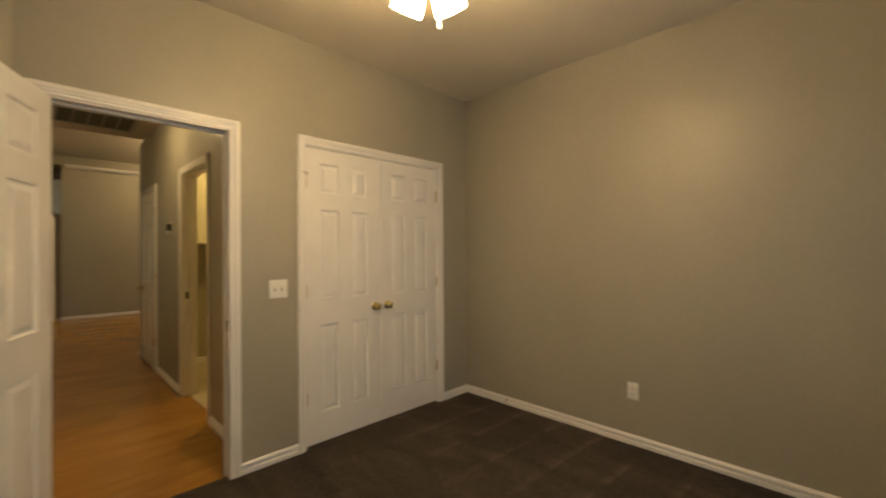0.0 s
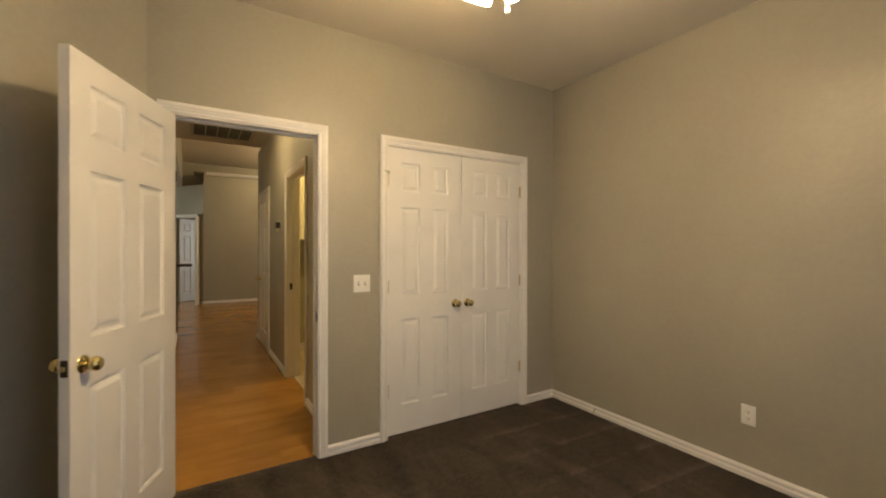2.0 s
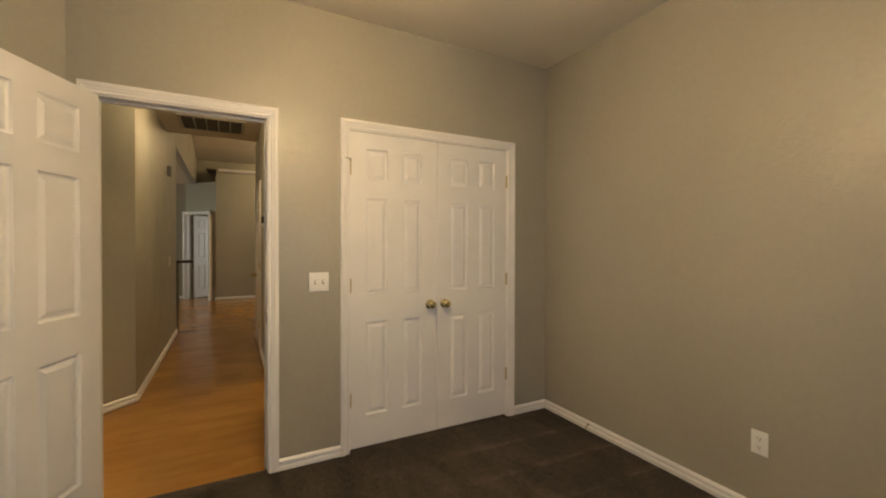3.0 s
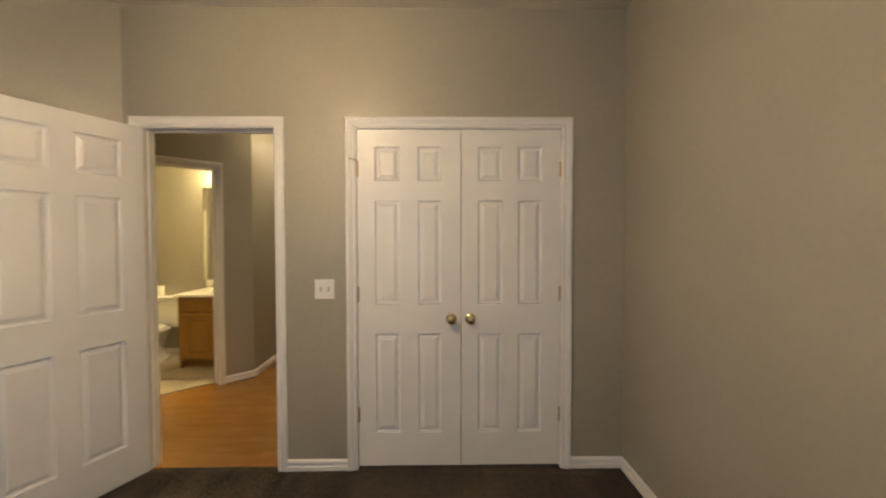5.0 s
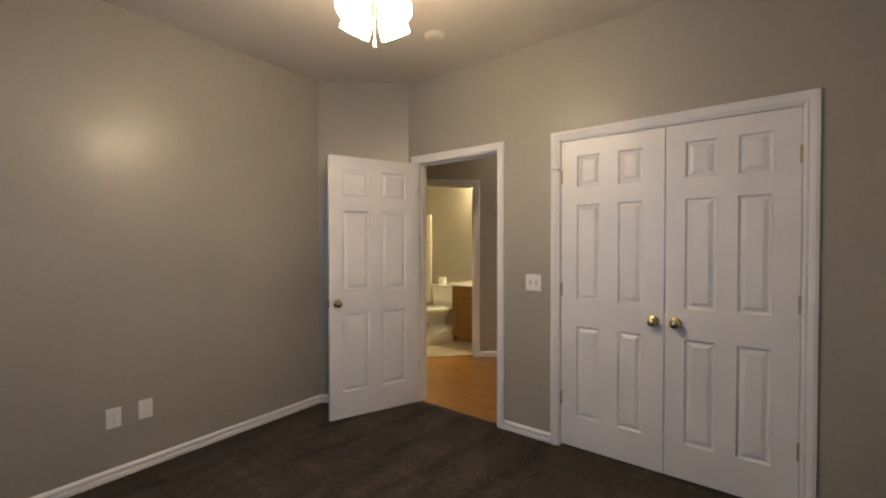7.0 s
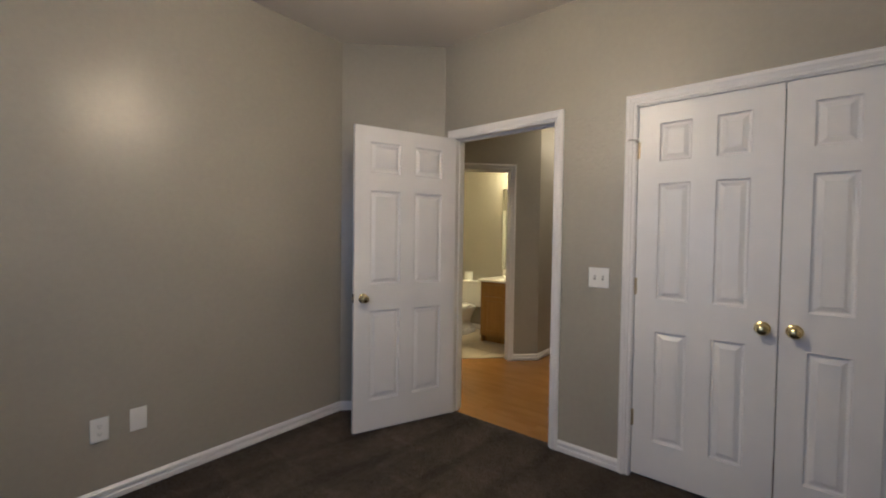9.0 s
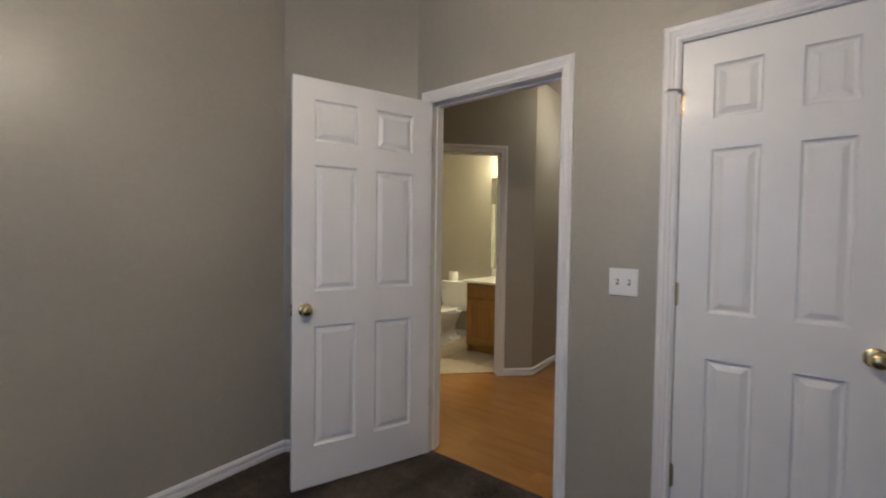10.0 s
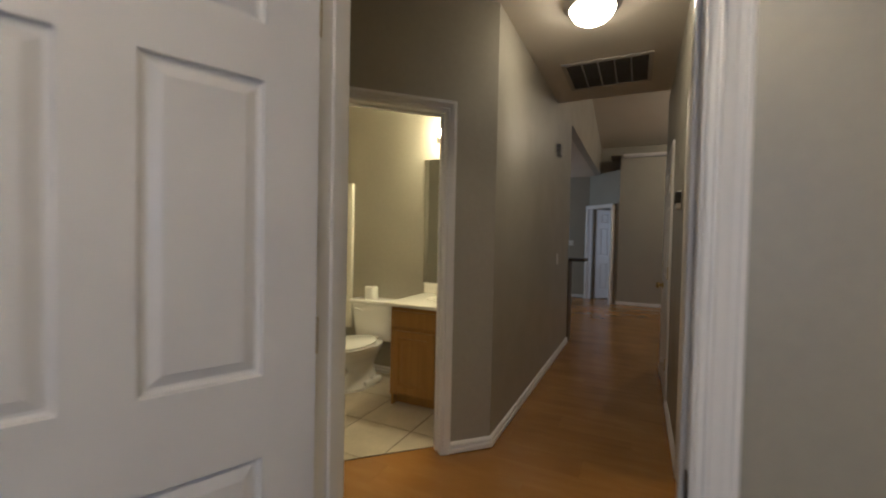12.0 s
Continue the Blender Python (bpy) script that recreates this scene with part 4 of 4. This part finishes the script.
def toilet():
    """Two-piece toilet facing +x; origin on the floor at the wall."""
    t = thing("toilet", "white porcelain toilet with a tank against the wall", "toilet", pose(-2.519, -2.66, 0.003))
    own = bmesh.new()
    last = None
    for z, hw, x0, x1 in ((0.36, 0.195, 0.018, 0.185), (0.375, 0.21, 0.014, 0.195), (0.52, 0.228, 0.012, 0.205), (0.67, 0.238, 0.01, 0.212), (0.685, 0.238, 0.01, 0.212)):
        ring = []
        for cx, cy, a0 in ((x1 - 0.04, hw - 0.04, 0), (x0 + 0.02, hw - 0.02, 90), (x0 + 0.02, -hw + 0.02, 180), (x1 - 0.04, -hw + 0.04, 270)):
            rr = 0.04 if a0 in (0, 270) else 0.02
            for q in range(0, 91, 18):
                ring.append(own.verts.new((cx + rr * math.cos(radians(a0 + q)), cy + rr * math.sin(radians(a0 + q)), z)))
        if last:
            for k in range(len(ring)):
                own.faces.new((last[k], last[(k + 1) % len(ring)], ring[(k + 1) % len(ring)], ring[k]))
        else:
            own.faces.new(ring[::-1])
        last = ring
    own.faces.new(last)
    tank = part("tank", own, PORCELAIN, t, smooth=True)
    part("tank_lid", box(0.004, 0.228, -0.252, 0.252, 0.686, 0.718, 0.012, 4), PORCELAIN, tank, smooth=True)
    part("flush_lever", tube([(0.212, -0.17, 0.635), (0.235, -0.17, 0.635), (0.24, -0.16, 0.633), (0.242, -0.09, 0.625)], 0.007), PORCELAIN, tank, smooth=True)
    bowl = bmesh.new()
    prof = ((0.0, 0.115, 0.17, 0.60), (0.022, 0.115, 0.17, 0.60), (0.045, 0.09, 0.19, 0.57), (0.15, 0.075, 0.21, 0.53), (0.21, 0.09, 0.20, 0.57), (0.27, 0.14, 0.19, 0.68), (0.33, 0.175, 0.18, 0.745), (0.36, 0.185, 0.17, 0.765), (0.375, 0.185, 0.17, 0.765))
    last = None
    for z, hw, x0, x1 in prof:
        ring = []
        cx, a = (x0 + x1) / 2, (x1 - x0) / 2
        for q in range(0, 360, 12):
            c, s = math.cos(radians(q)), math.sin(radians(q))
            sq = 0.72 if c < 0 else 1.0
            ring.append(bowl.verts.new((cx + a * (abs(c) ** sq) * (1 if c >= 0 else -1), hw * (abs(s) ** (0.8 if c < 0 else 1.0)) * (1 if s >= 0 else -1), z)))
        if last:
            for k in range(len(ring)):
                bowl.faces.new((last[k], last[(k + 1) % len(ring)], ring[(k + 1) % len(ring)], ring[k]))
        else:
            bowl.faces.new(ring[::-1])
        last = ring
    bowl.faces.new(last)
    base = part("bowl", bowl, PORCELAIN, t, smooth=True)
    part("foot", box(0.20, 0.44, -0.118, 0.118, 0.0, 0.062, 0.02, 3), PORCELAIN, base, smooth=True)
    for y in (-0.098, 0.098):
        part("bolt_cap", lathe([(0, 0.03), (0.014, 0.028), (0.016, 0.018), (0.016, 0.0), (0, 0.0)], 14, m=Matrix.Translation((0.33, y * 0.98, 0.055))), PORCELAIN, base, smooth=True)
    for name, z0, z1, grow in (("seat", 0.3755, 0.393, 0.004), ("seat_lid", 0.3935, 0.414, 0.0)):
        own = bmesh.new()
        rings = []
        for z, g in ((z0, -0.006), (z0 + 0.004, 0.0), (z1 - 0.006, 0.0), (z1, -0.012)):
            rings.append([own.verts.new((0.51 + (0.262 + grow + g) * math.cos(radians(q)), (0.186 + grow + g) * math.sin(radians(q)), z)) for q in range(0, 360, 10)])
        for a, b in zip(rings, rings[1:]):
            for k in range(36):
                own.faces.new((a[k], a[(k + 1) % 36], b[(k + 1) % 36], b[k]))
        own.faces.new(rings[0][::-1])
        own.faces.new(rings[-1])
        part(name, own, PORCELAIN, t, smooth=True)
    part("seat_hinge", box(0.19, 0.225, -0.09, 0.09, 0.3755, 0.40, 0.006, 2), PORCELAIN, t, smooth=True)


toilet()
roll = thing("toilet_roll", "white toilet paper roll standing on the tank lid", "toilet paper", pose(-2.399, -2.735, 0.722, 0, 0, 0) @ Matrix.Scale(1.08, 4))
part("paper", lathe([(0.022, 0.0), (0.054, 0.0), (0.055, 0.004), (0.055, 0.1), (0.054, 0.104), (0.022, 0.104), (0.022, 0.0)], 32), PAPER, roll, smooth=True)
part("core", lathe([(0.0215, 0.001), (0.0215, 0.103), (0.0195, 0.103), (0.0195, 0.001), (0.0215, 0.001)], 24), GROUT, roll, "brown cardboard core")


def supply_valve():
    t = thing("supply_valve", "dark water shut-off valve on the wall beside the toilet", "valve", pose(-2.519, -2.487, 0.2))
    part("flange", lathe([(0, 0.001), (0.03, 0.001), (0.026, 0.008), (0, 0.008)], 20, m=Matrix.Rotation(radians(90), 4, "Y")), NICKEL, t)
    part("stem", tube([(0.006, 0, 0), (0.06, 0, 0)], 0.009), NICKEL, t)
    part("handle", lathe([(0, 0.055), (0.02, 0.055), (0.022, 0.062), (0.018, 0.07), (0, 0.07)], 16, m=Matrix.Rotation(radians(90), 4, "Y") @ Matrix.Diagonal((1, 1.5, 1, 1))), DARKMETAL, t)
    part("hose", tube([(0.045, 0, 0.008), (0.05, -0.02, 0.06), (0.06, -0.08, 0.13), (0.08, -0.14, 0.19)], 0.005), NICKEL, t, smooth=True)


supply_valve()


def bathtub():
    t = thing("bathtub", "white bathtub with acrylic surround panels", "bathtub", pose(*BATH))
    own = bmesh.new()
    last = None
    for inset, z in ((0.0, 0.003), (0.0, 0.385), (0.008, 0.4), (0.07, 0.4), (0.085, 0.385), (0.13, 0.09), (0.16, 0.075)):
        x0, x1, y0, y1 = -2.558 + inset, -1.1 - inset, -3.898 + inset, -3.2 - inset
        ring = [own.verts.new(c) for c in ((x0, y0, z), (x1, y0, z), (x1, y1, z), (x0, y1, z))]
        if last:
            for k in range(4):
                own.faces.new((last[k], last[(k + 1) % 4], ring[(k + 1) % 4], ring[k]))
        last = ring
    own.faces.new(last)
    part("tub", own, ACRYLIC, t)
    part("surround_panel", box(-2.558, -2.54, -3.88, -3.072, 0.4005, 1.82, 0.006, 3), ACRYLIC, t, smooth=True)
    part("surround_edge", box(-2.539, -2.525, -3.148, -3.072, 0.4005, 1.82, 0.006, 3), ACRYLIC, t, smooth=True)
    part("surround_panel", box(-1.112, -1.096, -3.88, -3.072, 0.4005, 1.82, 0.006, 3), ACRYLIC, t, smooth=True)
    part("surround_edge", box(-1.127, -1.1125, -3.148, -3.072, 0.4005, 1.82, 0.006, 3), ACRYLIC, t, smooth=True)
    part("surround_panel", box(-2.54, -1.113, -3.8985, -3.882, 0.4005, 1.82, 0.006, 3), ACRYLIC, t, smooth=True)


bathtub()
wall("wall_bath_tub_end", (-1.054, -3.867), (-1.054, -3.03), -0.1, TOP)

# ---------------------------------------------------------------- laundry, living room, kitchen


def wall_cabinet():
    t = thing("laundry_cabinet", "white upper cabinet on the laundry wall", "cabinet")
    part("body", box(-2.978, -2.69, -0.16, 0.9, 1.43, 2.25, 0.002, 1), WHITE, t)
    for y0, y1 in ((-0.15, 0.365), (0.375, 0.89)):
        part("cabinet_door", box(-2.6895, -2.672, y0, y1, 1.435, 2.245, 0.004, 2), WHITE, t)


wall_cabinet()
lamp = thing("laundry_light", "lit round ceiling light in the laundry", "ceiling light", pose(-1.9, 0.55, TOP))
part("base", lathe([(0, 0), (0.12, 0), (0.12, -0.02), (0, -0.02)], 32), WHITE, lamp)
part("globe", lathe([(0.11, -0.021), (0.11, -0.05), (0.08, -0.09), (0.04, -0.105), (0, -0.11)], 32), LAUNDRY, lamp, "lit glass globe", smooth=True)

# No pendant is known here; added out of view to warm the sloped ceiling.
lamp = thing("living_fill_light", "unseen pendant added to warm the living room ceiling", "pendant light", pose(-7.2, 1.3, 3.68))
part("rod", lathe([(0, 0.05), (0.01, 0.05), (0.01, -0.16), (0, -0.16)], 12), NICKEL, lamp)
part("globe", lathe([(0, -0.15), (0.08, -0.17), (0.12, -0.25), (0.08, -0.33), (0, -0.35)], 24), LIVING_FILL, lamp, "lit glass globe", smooth=True)

bar = thing("bar_ledge", "dark stained wooden bar ledge on the low wall", "bar top")
part("ledge", box(-5.03, -4.656, -2.6, -1.10, 1.042, 1.078, 0.014, 4), DARKWOOD, bar, smooth=True)
# Shadow line at the low wall's corner, drawn as a board in ledge wood.
part("edge_trim", box(-4.9, -4.6525, -1.3025, -1.292, 0.005, 1.0415, 0.002, 1), DARKWOOD, bar)

# ---------------------------------------------------------------- floor pieces
wood_floor = tagged(part("floor_wood", box(-10.6, -0.047, -5.1, 4.1, -0.055, -0.012), PLANK), "orange-brown laminate plank floor of the hall", "floor", kind="structure")
first = None
rng = random.Random(4)
for row in range(51):
    x = -0.046 - 0.193 * (row + 0.5)
    off = (row * 0.47) % 1.2
    y_low, y_high = (-3.0, 0.2) if x > -4.0 else (-2.6, 1.4)
    y = y_low - off
    while y < y_high:
        if first is None:
            first = part("plank", box(-0.0964, 0.0964, -0.5998, 0.5998, -0.0119, -0.004, 0.0005, 1), PLANK, wood_floor)
            first.location = (x, y + 0.6, 0)
        else:
            share("plank", first, wood_floor, Matrix.Translation((x, y + 0.6, 0)))
        y += 1.2
rest = bmesh.new()
box(-9.889, -4.0, 2.61, 4.05, -0.0119, -0.005, bm=rest)
tagged(part("plank_rest", rest, PLANK, wood_floor), kind="stuff")


def tiled(name, label, x0, x1, y0, y1, px, py, keep=None):
    """Square tiles on a grout bed; keep: a limit on x + y."""
    outline = [(x0, y0), (x1, y0), (x1, y1), (x0, y1)]
    cut = lambda poly: clipped(poly, keep) if keep is not None else poly
    bed = tagged(part(name, prism(cut(outline), -0.0035, -0.0005), GROUT), label, "floor", kind="structure")
    pitch, g = 0.42, 0.004
    shared = None
    i0, i1 = math.floor((x0 - px) / pitch), math.ceil((x1 - px) / pitch)
    j0, j1 = math.floor((y0 - py) / pitch), math.ceil((y1 - py) / pitch)
    for i in range(i0, i1):
        for j in range(j0, j1):
            a, b = max(px + i * pitch + g, x0), min(px + (i + 1) * pitch - g, x1)
            c, d = max(py + j * pitch + g, y0), min(py + (j + 1) * pitch - g, y1)
            if b - a < 0.01 or d - c < 0.01:
                continue
            poly = cut([(a, c), (b, c), (b, d), (a, d)])
            if len(poly) < 3:
                continue
            part("tile", prism(poly, -0.0004, 0.003), TILE, bed)


def clipped(poly, limit):
    out = []
    for k in range(len(poly)):
        p, q = poly[k], poly[(k + 1) % len(poly)]
        a, b = limit - p[0] - p[1], limit - q[0] - q[1]
        if a >= 0:
            out.append(p)
        if a * b < 0:
            t = a / (a - b)
            out.append((p[0] + t * (q[0] - p[0]), p[1] + t * (q[1] - p[1])))
    return out


tiled("floor_bathroom", "beige ceramic tile bathroom floor with brown grout", -2.519, -0.3, -3.867, -1.418, -1.609, -1.832, -3.126)
tiled("floor_laundry", "beige ceramic tile laundry floor", -2.98, -0.85, -0.2, 1.5, -1.65, 0.0)


def carpet_tufts():
    """Cut pile: short leaning spikes over the bedroom floor."""
    gen = np.random.default_rng(7)
    step = 0.0105
    gx, gy = np.meshgrid(np.arange(0.012, 3.05, step), np.arange(-1.85, 1.65, step))
    x = (gx + gen.uniform(-0.5, 0.5, gx.shape) * step).ravel()
    y = (gy + gen.uniform(-0.5, 0.5, gy.shape) * step).ravel()
    inside = (0.57 * (x - 0.02) + 0.51 * (y + 1.29) > 0.0)
    x, y = x[inside], y[inside]
    n = len(x)
    brushed = np.sin(2.1 * x + 3.7 * y + 1.3 * np.sin(2.9 * x - 1.7 * y)) + 0.6 * np.sin(7.1 * x - 4.3 * y)
    lean_way = 0.9 * brushed + gen.uniform(-0.9, 0.9, n)
    lean = gen.uniform(0.002, 0.010, n)
    tall = gen.uniform(0.005, 0.016, n)
    wide = gen.uniform(0.0025, 0.0048, n)
    spin = gen.uniform(0, 2 * np.pi, n)
    co = np.zeros((n, 4, 3), dtype=np.float32)
    for k in range(3):
        a = spin + k * 2 * np.pi / 3
        co[:, k, 0], co[:, k, 1], co[:, k, 2] = x + wide * np.cos(a), y + wide * np.sin(a), -0.002
    co[:, 3, 0], co[:, 3, 1], co[:, 3, 2] = x + lean * np.cos(lean_way), y + lean * np.sin(lean_way), tall
    base = (np.arange(n) * 4)[:, None, None]
    tri = (base + np.array([[0, 1, 3], [1, 2, 3], [2, 0, 3]])[None]).reshape(-1)
    me = bpy.data.meshes.new("carpet_pile")
    me.vertices.add(n * 4)
    me.vertices.foreach_set("co", co.ravel())
    me.loops.add(len(tri))
    me.loops.foreach_set("vertex_index", tri.astype(np.int32))
    me.polygons.add(len(tri) // 3)
    me.polygons.foreach_set("loop_start", np.arange(0, len(tri), 3, dtype=np.int32))
    me.update(calc_edges=True)
    me.validate()
    me.materials.append(CARPET)
    ob = new("carpet_pile", me)
    ob.parent = bpy.data.objects["floor_carpet"]
    tagged(ob, "short grey-brown cut pile", kind="stuff")


carpet_tufts()
